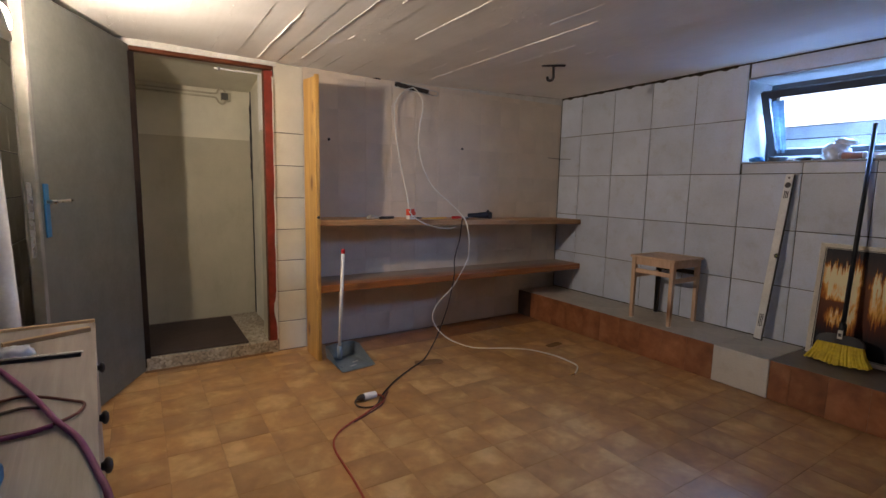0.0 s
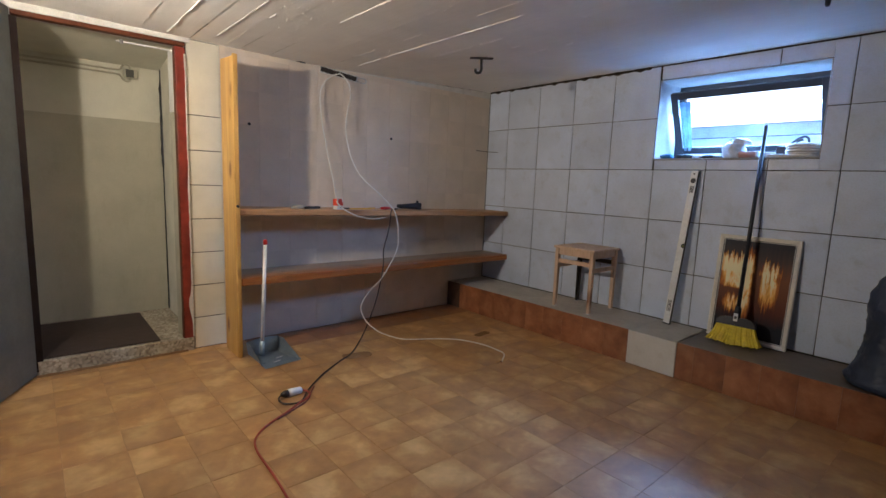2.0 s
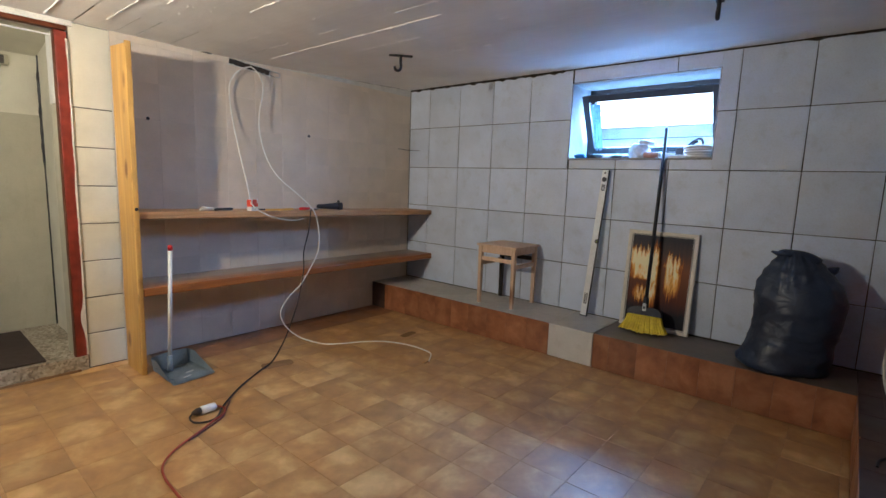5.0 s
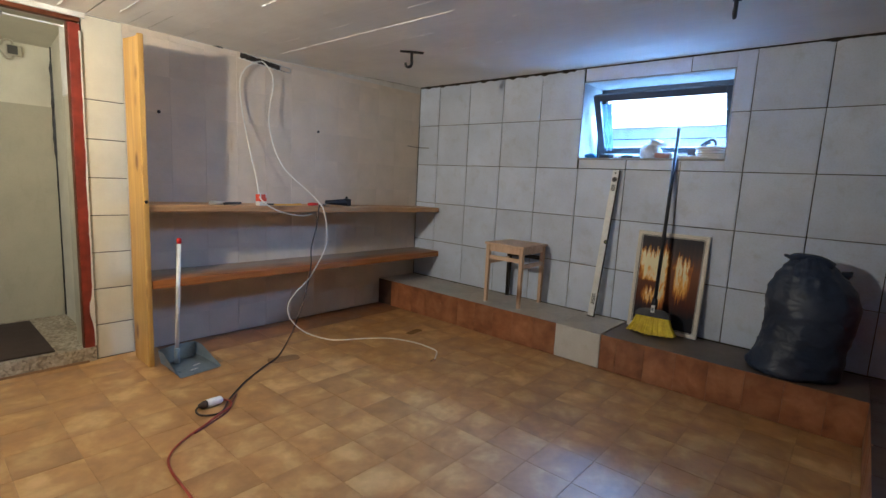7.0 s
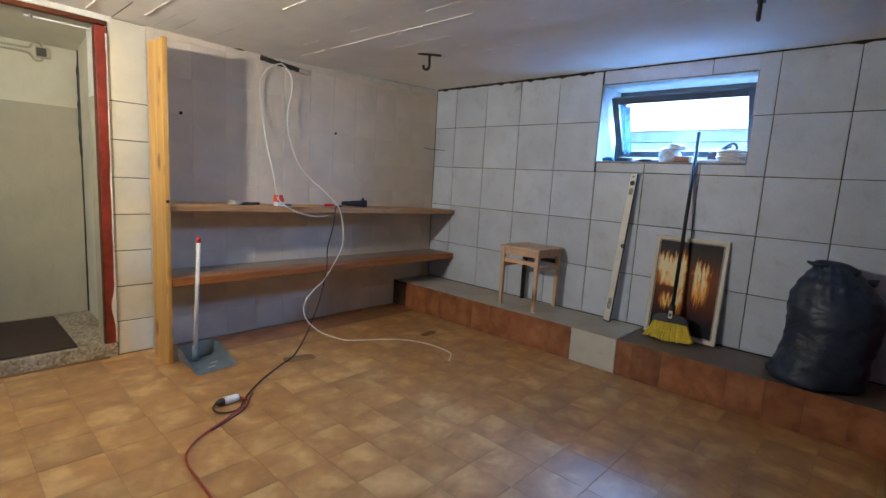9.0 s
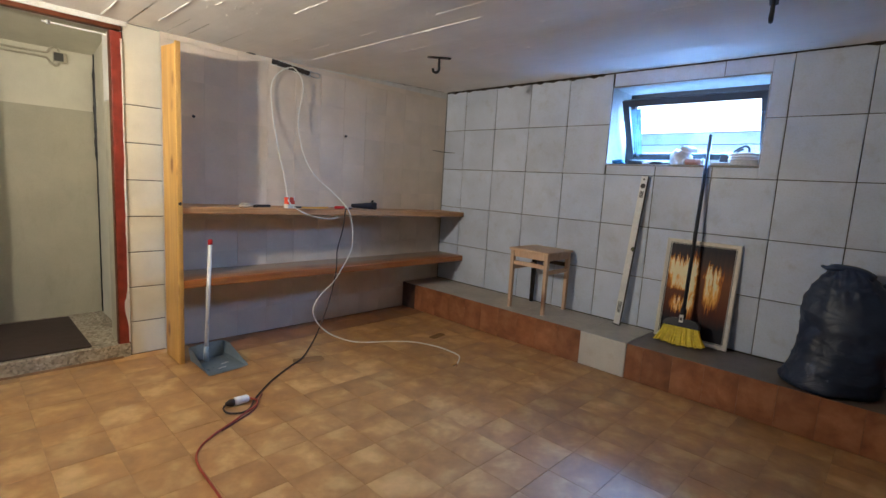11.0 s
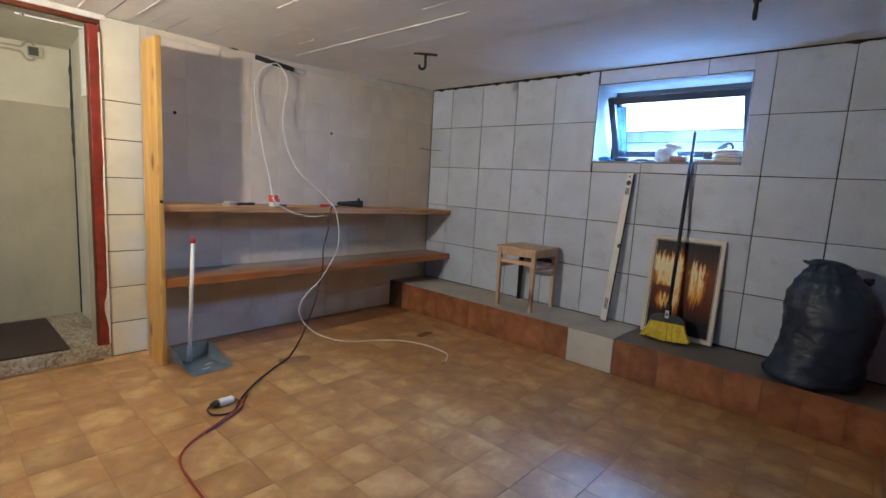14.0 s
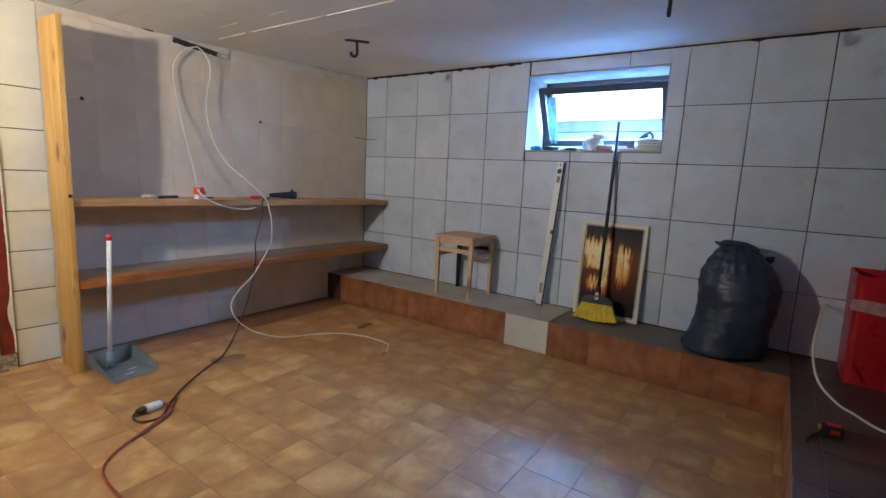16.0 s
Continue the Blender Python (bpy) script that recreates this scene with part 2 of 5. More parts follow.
def painting_material(name):
    """A dusk lake: dark fir silhouettes above, gold light breaking through and running down into red-brown water."""
    n = Nodes(name, 0.45)
    n.bsdf.inputs["Specular IOR Level"].default_value = 0.2
    spikes = n.noise(4.0, 5, n.place((1, 15, 0.9)), 0.75, 0.3)
    dabs = n.noise(13, 4, n.place((1, 1.4, 0.6)), 0.65, 0.9)
    sep = n.add("ShaderNodeSeparateXYZ")
    n.link(n.coord, sep.inputs[0])

    def ragged_height(amount):
        node = n.add("ShaderNodeMath")
        node.operation = "MULTIPLY_ADD"
        n.link(spikes, node.inputs[0])
        node.inputs[1].default_value = amount
        n.link(sep.outputs["Z"], node.inputs[2])
        return node.outputs[0]

    rough_up = ragged_height(-0.34)

    def glow(y, half_y, z, half_z, soft=0.7):
        across = n.ramp(n.wave_window(sep.outputs["Y"], y, half_y), [(0.0, (0, 0, 0)), (0.6, (1, 1, 1))])
        up = n.ramp(n.wave_window(rough_up, z - 0.17, half_z), [(0.0, (0, 0, 0)), (soft, (1, 1, 1))])
        return n.mix(across, up, 1.0, "MULTIPLY")

    # the bank cuts the left-hand light off along a level line
    bank = n.ramp(sep.outputs["Z"], [(0.355, (0.12, 0.12, 0.12)), (0.372, (1, 1, 1))])
    left = n.mix(glow(0.125, 0.105, 0.475, 0.14, 0.5), bank, 1.0, "MULTIPLY")
    middle = n.mix(glow(0.035, 0.040, 0.38, 0.30), (0.8, 0.8, 0.8), 1.0, "MULTIPLY")
    right = n.mix(glow(-0.090, 0.075, 0.40, 0.17), glow(0.100, 0.090, 0.265, 0.07), 0.8, "ADD")
    heat = n.mix(n.mix(left, middle, 1.0, "ADD"), right, 1.0, "ADD")
    fir_y = n.ramp(n.wave_window(sep.outputs["Y"], -0.022, 0.034), [(0.15, (1, 1, 1)), (0.55, (0.06, 0.06, 0.06))])
    fir_z = n.ramp(n.wave_window(ragged_height(0.10), 0.35, 0.19), [(0.0, (1, 1, 1)), (0.12, (0, 0, 0))])
    heat = n.mix(heat, n.mix(fir_y, fir_z, 1.0, "ADD"), 1.0, "MULTIPLY")
    heat = n.mix(heat, n.ramp(spikes, [(0.30, (0.50, 0.50, 0.50)), (0.62, (1, 1, 1))]), 1.0, "MULTIPLY")
    heat = n.mix(heat, n.ramp(dabs, [(0.30, (0.45, 0.45, 0.45)), (0.60, (1, 1, 1))]), 1.0, "MULTIPLY")
    # navy dusk above and below, red-brown water between
    ground = n.ramp(ragged_height(-0.12), [(0.07, (0.012, 0.013, 0.022)), (0.17, (0.10, 0.028, 0.016)), (0.40, (0.20, 0.072, 0.028)), (0.52, (0.070, 0.040, 0.036)), (0.62, (0.022, 0.021, 0.030))])
    fire = n.ramp(heat, [(0.08, (0.12, 0.030, 0.010)), (0.26, (0.48, 0.15, 0.022)), (0.46, (0.95, 0.52, 0.10)), (0.66, (1.0, 0.90, 0.58))])
    n.color(n.mix(ground, fire, n.ramp(heat, [(0.04, (0, 0, 0)), (0.20, (1, 1, 1))])))
    n.bump(spikes, 0.001, 0.5)
    return n.mat


def wave_window(self, value, centre, half):
    """1 at the centre of a stretch of a coordinate, falling to 0 at its ends."""
    sub = self.add("ShaderNodeMath")
    sub.operation = "SUBTRACT"
    self.link(value, sub.inputs[0])
    sub.inputs[1].default_value = centre
    absolute = self.add("ShaderNodeMath")
    absolute.operation = "ABSOLUTE"
    self.link(sub.outputs[0], absolute.inputs[0])
    r = self.add("ShaderNodeMapRange")
    r.inputs["From Min"].default_value, r.inputs["From Max"].default_value = half, 0.0
    self.link(absolute.outputs[0], r.inputs["Value"])
    return r.outputs[0]


Nodes.wave_window = wave_window


def glass_material(name, color=(0.9, 0.96, 1.0), rough=0.02):
    n = Nodes(name, rough)
    n.bsdf.inputs["Transmission Weight"].default_value = 1.0
    n.bsdf.inputs["IOR"].default_value = 1.45
    n.bsdf.inputs["Base Color"].default_value = (*color, 1)
    return n.mat


def glow_material(name, color, strength):
    n = Nodes(name, 0.5)
    n.bsdf.inputs["Emission Color"].default_value = (*color, 1)
    n.bsdf.inputs["Emission Strength"].default_value = strength
    return n.mat


M = {
    "floor_tile": floor_tile_material("ochre_floor_tile", (0.36, 0.180, 0.056), (0.475, 0.255, 0.083), (0.63, 0.395, 0.160)),
    "red_tile": floor_tile_material("terracotta_tile", (0.21, 0.074, 0.028), (0.32, 0.120, 0.044), (0.40, 0.175, 0.075), 0.16, 0.86, 1.08),
    "russet_tile": floor_tile_material("russet_floor_tile", (0.20, 0.078, 0.026), (0.28, 0.118, 0.042), (0.37, 0.175, 0.070)),
    "dark_tile": floor_tile_material("dark_brown_tile", (0.042, 0.022, 0.016), (0.070, 0.038, 0.027), (0.10, 0.058, 0.042), coat=0.15),
    "grout": concrete_material("floor_joint", (0.38, 0.22, 0.09)),
    "wall_grout": joint_material("wall_joint", (0.026, 0.024, 0.022), (0.17, 0.16, 0.15)),
    "wall_tile": wall_tile_material("pale_grey_wall_tile", (0.635, 0.715, 0.88)),
    "plinth_tile": wall_tile_material("pale_plinth_tile", (0.66, 0.66, 0.66)),
    "cream_tile": wall_tile_material("cream_wall_tile", (0.71, 0.67, 0.55), 0.96, 1.03, 0.4, 0.2, 0.25),
    "grey_paint": wall_tile_material("grey_painted_tile", (0.705, 0.606, 0.500), 0.994, 1.006, 0.5, 0.15, 0.4),
    "white_plaster": concrete_material("white_wall_paint", (0.72, 0.70, 0.66), 0.8, 0.006),
    "ceiling_paint": ceiling_material("painted_board_marked_concrete", (0.89, 0.88, 0.86)),
    "corridor_paint": wall_tile_material("corridor_wall_paint", (0.67, 0.645, 0.525), 0.99, 1.01, 0.6, 0.2, 0.25),
    "corridor_oil": wall_tile_material("corridor_oil_paint", (0.475, 0.445, 0.335), 0.98, 1.02, 0.4, 0.4, 0.3),
    "concrete": concrete_material("step_concrete", (0.53, 0.49, 0.43)),
    "unseen_wall": concrete_material("unseen_grey_wall", (0.24, 0.235, 0.225)),
    "dark_concrete": concrete_material("bare_dark_concrete", (0.18, 0.145, 0.118), 0.55),
    "cavity": concrete_material("dark_cavity", (0.035, 0.026, 0.02)),
    # floor patches, and the painted shadow line below the door sill
    "patch": concrete_material("mortar_patch_and_sill_shadow", (0.25, 0.14, 0.060)),
    "terrazzo": terrazzo_material("speckled_terrazzo"),
    "door_paint": plain("grey_door_paint", (0.138, 0.144, 0.126), 0.5, 0, 0.1, 40, 0.0004, 3),
    "edge_paint": plain("pale_door_edge", (0.76, 0.75, 0.69), 0.5),
    "worn_edge": plain("worn_door_edge", (0.24, 0.235, 0.21), 0.5, 0, 0.3, 25),
    "red_frame": plain("oxide_red_frame_paint", (0.22, 0.030, 0.016), 0.45, 0, 0.35, 30, 0.0006, 9),
    "brown_frame": plain("brown_frame_paint", (0.014, 0.008, 0.006), 0.8, 0, 0.3, 40),
    "rust": plain("rust_brown_frame_paint", (0.12, 0.036, 0.015), 0.5, 0, 0.3, 40),
    "post_wood": wood_material("orange_pine_post", (0.49, 0.262, 0.055), (0.70, 0.435, 0.122), "z", 0.45, 0.5, knots=3.0),
    "shelf_wood": wood_material("varnished_shelf_board", (0.27, 0.085, 0.018), (0.52, 0.205, 0.048), "x", 0.4, top_tint=(0.31, 0.26, 0.205)),
    "upper_wood": wood_material("worn_shelf_board", (0.36, 0.18, 0.072), (0.64, 0.40, 0.20), "x", 0.5),
    "stool_wood": wood_material("raw_beech", (0.64, 0.44, 0.31), (0.80, 0.61, 0.46), "z", 0.6),
    "cabinet_wood": wood_material("worn_grey_veneer", (0.28, 0.24, 0.21), (0.40, 0.35, 0.315), "y", 0.45),
    "batten": wood_material("pale_batten", (0.44, 0.29, 0.15), (0.62, 0.45, 0.27), "x", 0.6),
    "mat_fibre": concrete_material("brown_mat_fibre", (0.055, 0.036, 0.028), 0.95, 0.01),
    "black_steel": plain("black_steel", (0.02, 0.02, 0.022), 0.5, 0.3),
    "dark_frame": plain("dark_window_frame", (0.045, 0.055, 0.065), 0.45),
    "lid_grey": plain("dark_grey_lid", (0.07, 0.07, 0.06), 0.5),
    "knob": plain("dark_knob", (0.03, 0.025, 0.022), 0.4),
    "white_plastic": plain("white_plastic", (0.86, 0.85, 0.82), 0.4),
    "grey_plastic": plain("blue_grey_plastic", (0.29, 0.35, 0.385), 0.35),
    "red_plastic": plain("red_plastic", (0.62, 0.02, 0.015), 0.35),
    "bin_red": plain("bin_red_plastic", (0.50, 0.012, 0.018), 0.35),
    "white_cable": plain("white_cable", (0.80, 0.78, 0.72), 0.45, 0, 0.05),
    "black_cable": plain("black_cable", (0.035, 0.022, 0.018), 0.5),
    "red_cable": plain("red_cable", (0.36, 0.055, 0.025), 0.45),
    "dark_red_cable": plain("dark_red_cable", (0.13, 0.028, 0.018), 0.5),
    "purple_hose": plain("purple_hose", (0.23, 0.048, 0.16), 0.6),
    "steel": plain("brushed_steel", (0.55, 0.55, 0.56), 0.3, 1.0),
    "aluminium": plain("painted_level_body", (0.86, 0.88, 0.90), 0.4),
    "vial": plain("level_vial", (0.30, 0.36, 0.08), 0.2),
    "frame_white": plain("cream_picture_frame", (0.86, 0.83, 0.76), 0.5, 0, 0.1),
    "painting": painting_material("amber_painting"),
    "yellow": plain("yellow_bristle", (0.93, 0.68, 0.025), 0.55, 0, 0.2, 80, 0.0004, 20),
    "navy": plain("dark_broom_plastic", (0.014, 0.017, 0.028), 0.55),
    "bag": bag_material("black_bin_liner"),
    "blue_plastic": plain("blue_lock_plate", (0.02, 0.16, 0.36), 0.4),
    "orange": plain("orange_card", (0.70, 0.07, 0.025), 0.5),
    "yellow_plastic": plain("yellow_tool_plastic", (0.65, 0.36, 0.05), 0.4),
    "blue_film": plain("bluish_plastic_film", (0.30, 0.42, 0.50), 0.3, 0, 0.2, 20, 0.004, 12),
    "dull_film": plain("dull_clear_film", (0.40, 0.37, 0.33), 0.35, 0, 0.2, 20, 0.003, 12),
    "pink_card": plain("pinkish_card", (0.62, 0.36, 0.30), 0.6),
    "clear_film": plain("milky_plastic_film", (0.72, 0.76, 0.80), 0.3, 0, 0.2, 20, 0.004, 12),
    "dull_tape": plain("dull_torn_tape", (0.52, 0.30, 0.31), 0.5, 0, 0.4, 30, 0.002, 20),
    "paper": plain("white_paper", (0.8, 0.8, 0.78), 0.7),
    "reveal_paint": concrete_material("old_reveal_paint", (0.50, 0.50, 0.48), 0.8, 0.005),
    "sill_cement": concrete_material("sill_cement", (0.44, 0.44, 0.43), 0.7, 0.002),
    "outer_concrete": concrete_material("light_well_concrete", (0.80, 0.81, 0.81)),
    "yard": concrete_material("unseen_dark_ground", (0.10, 0.10, 0.09)),
    "glass": glass_material("window_glass"),
    "ink": plain("dark_print", (0.06, 0.06, 0.07), 0.6),
    "wood_dark": wood_material("dark_stool_leg", (0.02, 0.016, 0.014), (0.05, 0.04, 0.035), "z", 0.6),
}
for key in ("brown_frame", "rust"):
    M[key].node_tree.nodes["Principled BSDF"].inputs["Specular IOR Level"].default_value = 0.15


# ---- mesh helpers ----
def mesh_of(name, bm, material, smooth=False):
    data = bpy.data.meshes.new(name)
    bmesh.ops.recalc_face_normals(bm, faces=bm.faces)
    for f in bm.faces:
        f.smooth = smooth
    bm.to_mesh(data)
    bm.free()
    data.materials.append(material)
    return data


def part(name, bm, material, parent=None, label="", smooth=False, m=None):
    ob = new(name, mesh_of(name, bm, material, smooth))
    if parent is not None:
        ob.parent = parent
    if m is not None:
        ob.matrix_basis = m
    return tagged(ob, label)


def thing(name, m, label, category, group="", kind=""):
    ob = new(name)
    ob.empty_display_size = 0.1
    ob.matrix_basis = m
    return tagged(ob, label, category, group, kind)


def add_box(bm, x0, x1, y0, y1, z0, z1, bevel=0.0, segments=2):
    made = bmesh.ops.create_cube(bm, size=1.0)["verts"]
    for v in made:
        v.co = Vector(((x0 + x1) / 2 + v.co.x * (x1 - x0), (y0 + y1) / 2 + v.co.y * (y1 - y0), (z0 + z1) / 2 + v.co.z * (z1 - z0)))
    if bevel:
        edges = {e for v in made for e in v.link_edges}
        bmesh.ops.bevel(bm, geom=list(edges), offset=bevel, segments=segments, affect="EDGES", profile=0.5)
    return bm


def box(x0, x1, y0, y1, z0, z1, bevel=0.0, segments=2):
    return add_box(bmesh.new(), x0, x1, y0, y1, z0, z1, bevel, segments)


def smooth_line(points, steps=8):
    """A Catmull-Rom line through points."""
    p = [Vector(q) for q in points]
    p = [p[0] * 2 - p[1]] + p + [p[-1] * 2 - p[-2]]
    out = []
    for i in range(1, len(p) - 2):
        for s in range(steps):
            t = s / steps
            a, b, c, d = p[i - 1], p[i], p[i + 1], p[i + 2]
            out.append(0.5 * ((2 * b) + (c - a) * t + (2 * a - 5 * b + 4 * c - d) * t * t + (3 * b - a - 3 * c + d) * t ** 3))
    out.append(p[-2])
    return out


def add_tube(bm, line, radius, sides=8, cap=True):
    rings = []
    side = None
    for i, p in enumerate(line):
        d = (line[min(i + 1, len(line) - 1)] - line[max(i - 1, 0)]).normalized()
        if side is None:
            side = d.orthogonal().normalized()
        side = (side - d * side.dot(d)).normalized()
        up = d.cross(side)
        r = radius(i / (len(line) - 1)) if callable(radius) else radius
        rings.append([bm.verts.new(p + (side * math.cos(a) + up * math.sin(a)) * r) for a in (2 * math.pi * k / sides for k in range(sides))])
    for a, b in zip(rings, rings[1:]):
        for k in range(sides):
            bm.faces.new((a[k], a[(k + 1) % sides], b[(k + 1) % sides], b[k]))
    if cap:
        bm.faces.new(rings[0][::-1])
        bm.faces.new(rings[-1])
    return bm


def tube(points, radius, steps=8, sides=8):
    line = smooth_line(points, steps) if steps > 1 else [Vector(p) for p in points]
    return add_tube(bmesh.new(), line, radius, sides)


def lathe(profile, sides=24):
    """A turned body about z: (radius, height) pairs."""
    bm = bmesh.new()
    rings = [[bm.verts.new((r * math.cos(a), r * math.sin(a), z)) for a in (2 * math.pi * k / sides for k in range(sides))] for r, z in profile]
    for a, b in zip(rings, rings[1:]):
        for k in range(sides):
            bm.faces.new((a[k], a[(k + 1) % sides], b[(k + 1) % sides], b[k]))
    if profile[0][0] > 0:
        bm.faces.new(rings[0][::-1])
    if profile[-1][0] > 0:
        bm.faces.new(rings[-1])
    bmesh.ops.remove_doubles(bm, verts=bm.verts, dist=1e-6)
    return bm


def cut(rect, hole):
    """What is left of the rectangle (a0, a1, b0, b1) outside the hole, as rectangles."""
    a0, a1, b0, b1 = rect
    h0, h1, k0, k1 = hole
    if h1 <= a0 or h0 >= a1 or k1 <= b0 or k0 >= b1:
        return [rect]
    out = []
    if h0 > a0:
        out.append((a0, h0, b0, b1))
    if h1 < a1:
        out.append((h1, a1, b0, b1))
    m0, m1 = max(a0, h0), min(a1, h1)
    if k0 > b0:
        out.append((m0, m1, b0, k0))
    if k1 < b1:
        out.append((m0, m1, k1, b1))
    return [r for r in out if r[1] - r[0] > 0.012 and r[3] - r[2] > 0.012]


# ---- the room ----
WEST, SOUTH, STEP_X, STEP_Y, STEP_Z = -4.40, -5.30, -0.50, -3.842, 0.255
DOOR = (-3.828, -2.953, 0.0, 2.142)
WINDOW = (-2.926, -1.848, 1.517, 2.130)


def ceiling_height(x):
    """The slab sags a little towards the middle of the room."""
    pts = [(-6.0, 2.20), (-3.9, 2.188), (-3.0, 2.174), (-2.1, 2.166), (-1.55, 2.180), (-0.88, 2.208), (0.0, 2.240), (0.6, 2.24)]
    for (xa, za), (xb, zb) in zip(pts, pts[1:]):
        if xa <= x <= xb:
            return za + (zb - za) * (x - xa) / (xb - xa)
    return 2.24


def build_floor():
    floor = tagged(new("floor", mesh_of("floor", box(WEST - 0.2, 0.2, SOUTH - 0.2, 0.2, -0.2, -0.0016), M["grout"])), "ochre mottled ceramic floor tiles with worn joints", "floor", kind="structure")
    return floor


def build_walls():
    t = 0.25
    bm = bmesh.new()
    add_box(bm, WEST - t, DOOR[0], 0.006, 0.20, -0.2, 2.6)
    add_box(bm, DOOR[1], 0.25, 0.006, 0.20, -0.2, 2.6)
    add_box(bm, DOOR[0], DOOR[1], 0.006, 0.20, DOOR[3], 2.6)
    tagged(new("wall_north", mesh_of("wall_north", bm, M["white_plaster"])), "white plaster wall with a doorway and grey painted bay", "wall", kind="structure")
    bm = bmesh.new()
    y0, y1, z0, z1 = WINDOW
    add_box(bm, 0.006, 0.42, SOUTH, y0, -0.2, 2.6)
    add_box(bm, 0.006, 0.42, y1, 0.006, -0.2, 2.6)
    add_box(bm, 0.006, 0.42, y0, y1, -0.2, z0)
    add_box(bm, 0.006, 0.42, y0, y1, z1, 2.6)
    tagged(new("wall_east", mesh_of("wall_east", bm, M["wall_grout"])), "pale grey square tiled cellar wall with dark joints", "wall", kind="structure")
    tagged(new("wall_west", mesh_of("wall_west", box(WEST - t, WEST - 0.006, SOUTH, 0.006, -0.2, 2.6), M["wall_grout"])), "cream tiled side wall in shade", "wall", kind="structure")
    # closes the room out of view; its dark grey lowers the fill light
    tagged(new("wall_south", mesh_of("wall_south", box(WEST - t, 0.30, SOUTH - t, SOUTH, -0.2, 2.6), M["unseen_wall"])), "unseen rear wall, made dark grey to lower the bounced light", "wall", kind="structure")


def build_ceiling():
    """Board-marked concrete: planks of slightly different height with mortar ridges or cracks between them."""
    rng = random.Random(4)
    bm = bmesh.new()
    y0, y1 = SOUTH - 0.2, 0.12
    # joint, kind of ridge, its stretch
    joints = [(-4.60, 0, 0, 0), (-4.42, 0, 0, 0), (-4.25, 0, 0, 0), (-4.08, 0, 0, 0), (-3.92, 1, -4, -0.3), (-3.725, 0, 0, 0), (-3.55, 1, -4, -0.2), (-3.36, 1, -4, -0.1), (-3.21, 2, -4, -0.05),
              (-3.065, 3, -4, -0.05), (-2.92, -1, -4, -0.1), (-2.81, 3, -1.6, -0.06), (-2.70, 1, -4, -0.6), (-2.59, -1, -4, -0.4), (-2.38, 2, -4, -1.1), (-2.12, 1, -4, -0.3), (-1.92, 1, -4, -0.5),
              (-1.752, 4, -1.95, -0.22), (-1.50, 1, -3, -0.3), (-1.28, 1, -3, -0.2), (-1.08, 1, -2, -0.2), (-0.80, 0, 0, 0), (-0.5, 0, 0, 0), (-0.2, 0, 0, 0), (0.2, 0, 0, 0)]
    ny = 60
    for (x, *_), (xe, kind, ya, yb) in zip(joints, joints[1:]):
        smoothness = 0.1 if x > -1.3 else 1.0
        lift = rng.uniform(-0.002, 0.002) * (smoothness if x < -1.3 else 0.0)
        rows = []
        for i in range(ny + 1):
            y = y0 + (y1 - y0) * i / ny
            wob = 0.002 * smoothness * noise.noise((x * 3, y * 1.5, 0))
            rows.append([bm.verts.new((xx, y, ceiling_height(xx) + lift + wob)) for xx in (x + (0.002 if kind < 0 else 0), x + (xe - x) * 0.33, x + (xe - x) * 0.66, xe - (0.004 if kind < 0 else 0))])
        for a, b in zip(rows, rows[1:]):
            for k in range(3):
                bm.faces.new((a[k], a[k + 1], b[k + 1], b[k]))
        if kind < 0:
            for a, b in zip(rows, rows[1:]):
                up = [bm.verts.new((p.co.x + d, p.co.y, p.co.z + 0.012)) for p in (a[3], b[3]) for d in (0.0, 0.006)]
                bm.faces.new((a[3], up[0], up[2], b[3]))
                bm.faces.new((up[0], up[1], up[3], up[2]))
        if kind <= 0:
            continue
        y = ya
        while y < yb - 0.04:
            run = {1: rng.uniform(0.03, 0.22), 2: rng.uniform(0.05, 0.4), 3: rng.uniform(0.4, 1.0), 4: rng.uniform(0.5, 0.9)}[kind]
            keep = rng.random() < {1: 0.3, 2: 0.8, 3: 0.92, 4: 1.0}[kind]
            ye = min(y + run, yb)
            if keep and ye - y > 0.02:
                n = max(4, int((ye - y) / 0.012))
                ring = []
                h0 = {1: 0.0035, 2: 0.007, 3: 0.008, 4: 0.009}[kind] * rng.uniform(0.7, 1.2)
                for i in range(n + 1):
                    yy = y + (ye - y) * i / n
                    rag = 0.95 if kind == 2 else 0.85
                    h = h0 * (1 - rag + 2 * rag * abs(noise.noise((xe * 9, yy * 85, 3)))) * min(1, 12 * i / n, 12 * (n - i) / n)
                    half = 0.0008 + 0.17 * h
                    off = 0.004 * noise.noise((xe * 5, yy * 9, 9)) + 0.0032 * noise.noise((xe, yy * 70, 2))
                    z = ceiling_height(xe)
                    ring.append([bm.verts.new(c) for c in ((xe + off - half, yy, z + 0.003), (xe + off - half * 0.4, yy, z - h), (xe + off + half * 0.4, yy, z - h), (xe + off + half, yy, z + 0.003))])
                for a, b in zip(ring, ring[1:]):
                    for k in range(3):
                        bm.faces.new((a[k], a[k + 1], b[k + 1], b[k]))
            y += run
    # drips and lumps, thickest near the door
    for k in range(1500):
        cx, cy = min(rng.uniform(WEST, -1.2), rng.uniform(WEST, -1.2)), rng.uniform(-3.2, -0.05)
        if k % 2:
            # runs beside the joints
            cx = min((joint[0] for joint in joints), key=lambda q: abs(q - cx)) + rng.gauss(0, 0.012)
        r = rng.uniform(0.001, 0.0034)
        made = bmesh.ops.create_icosphere(bm, subdivisions=1, radius=r)["verts"]
        st = rng.uniform(1.0, 3.0)
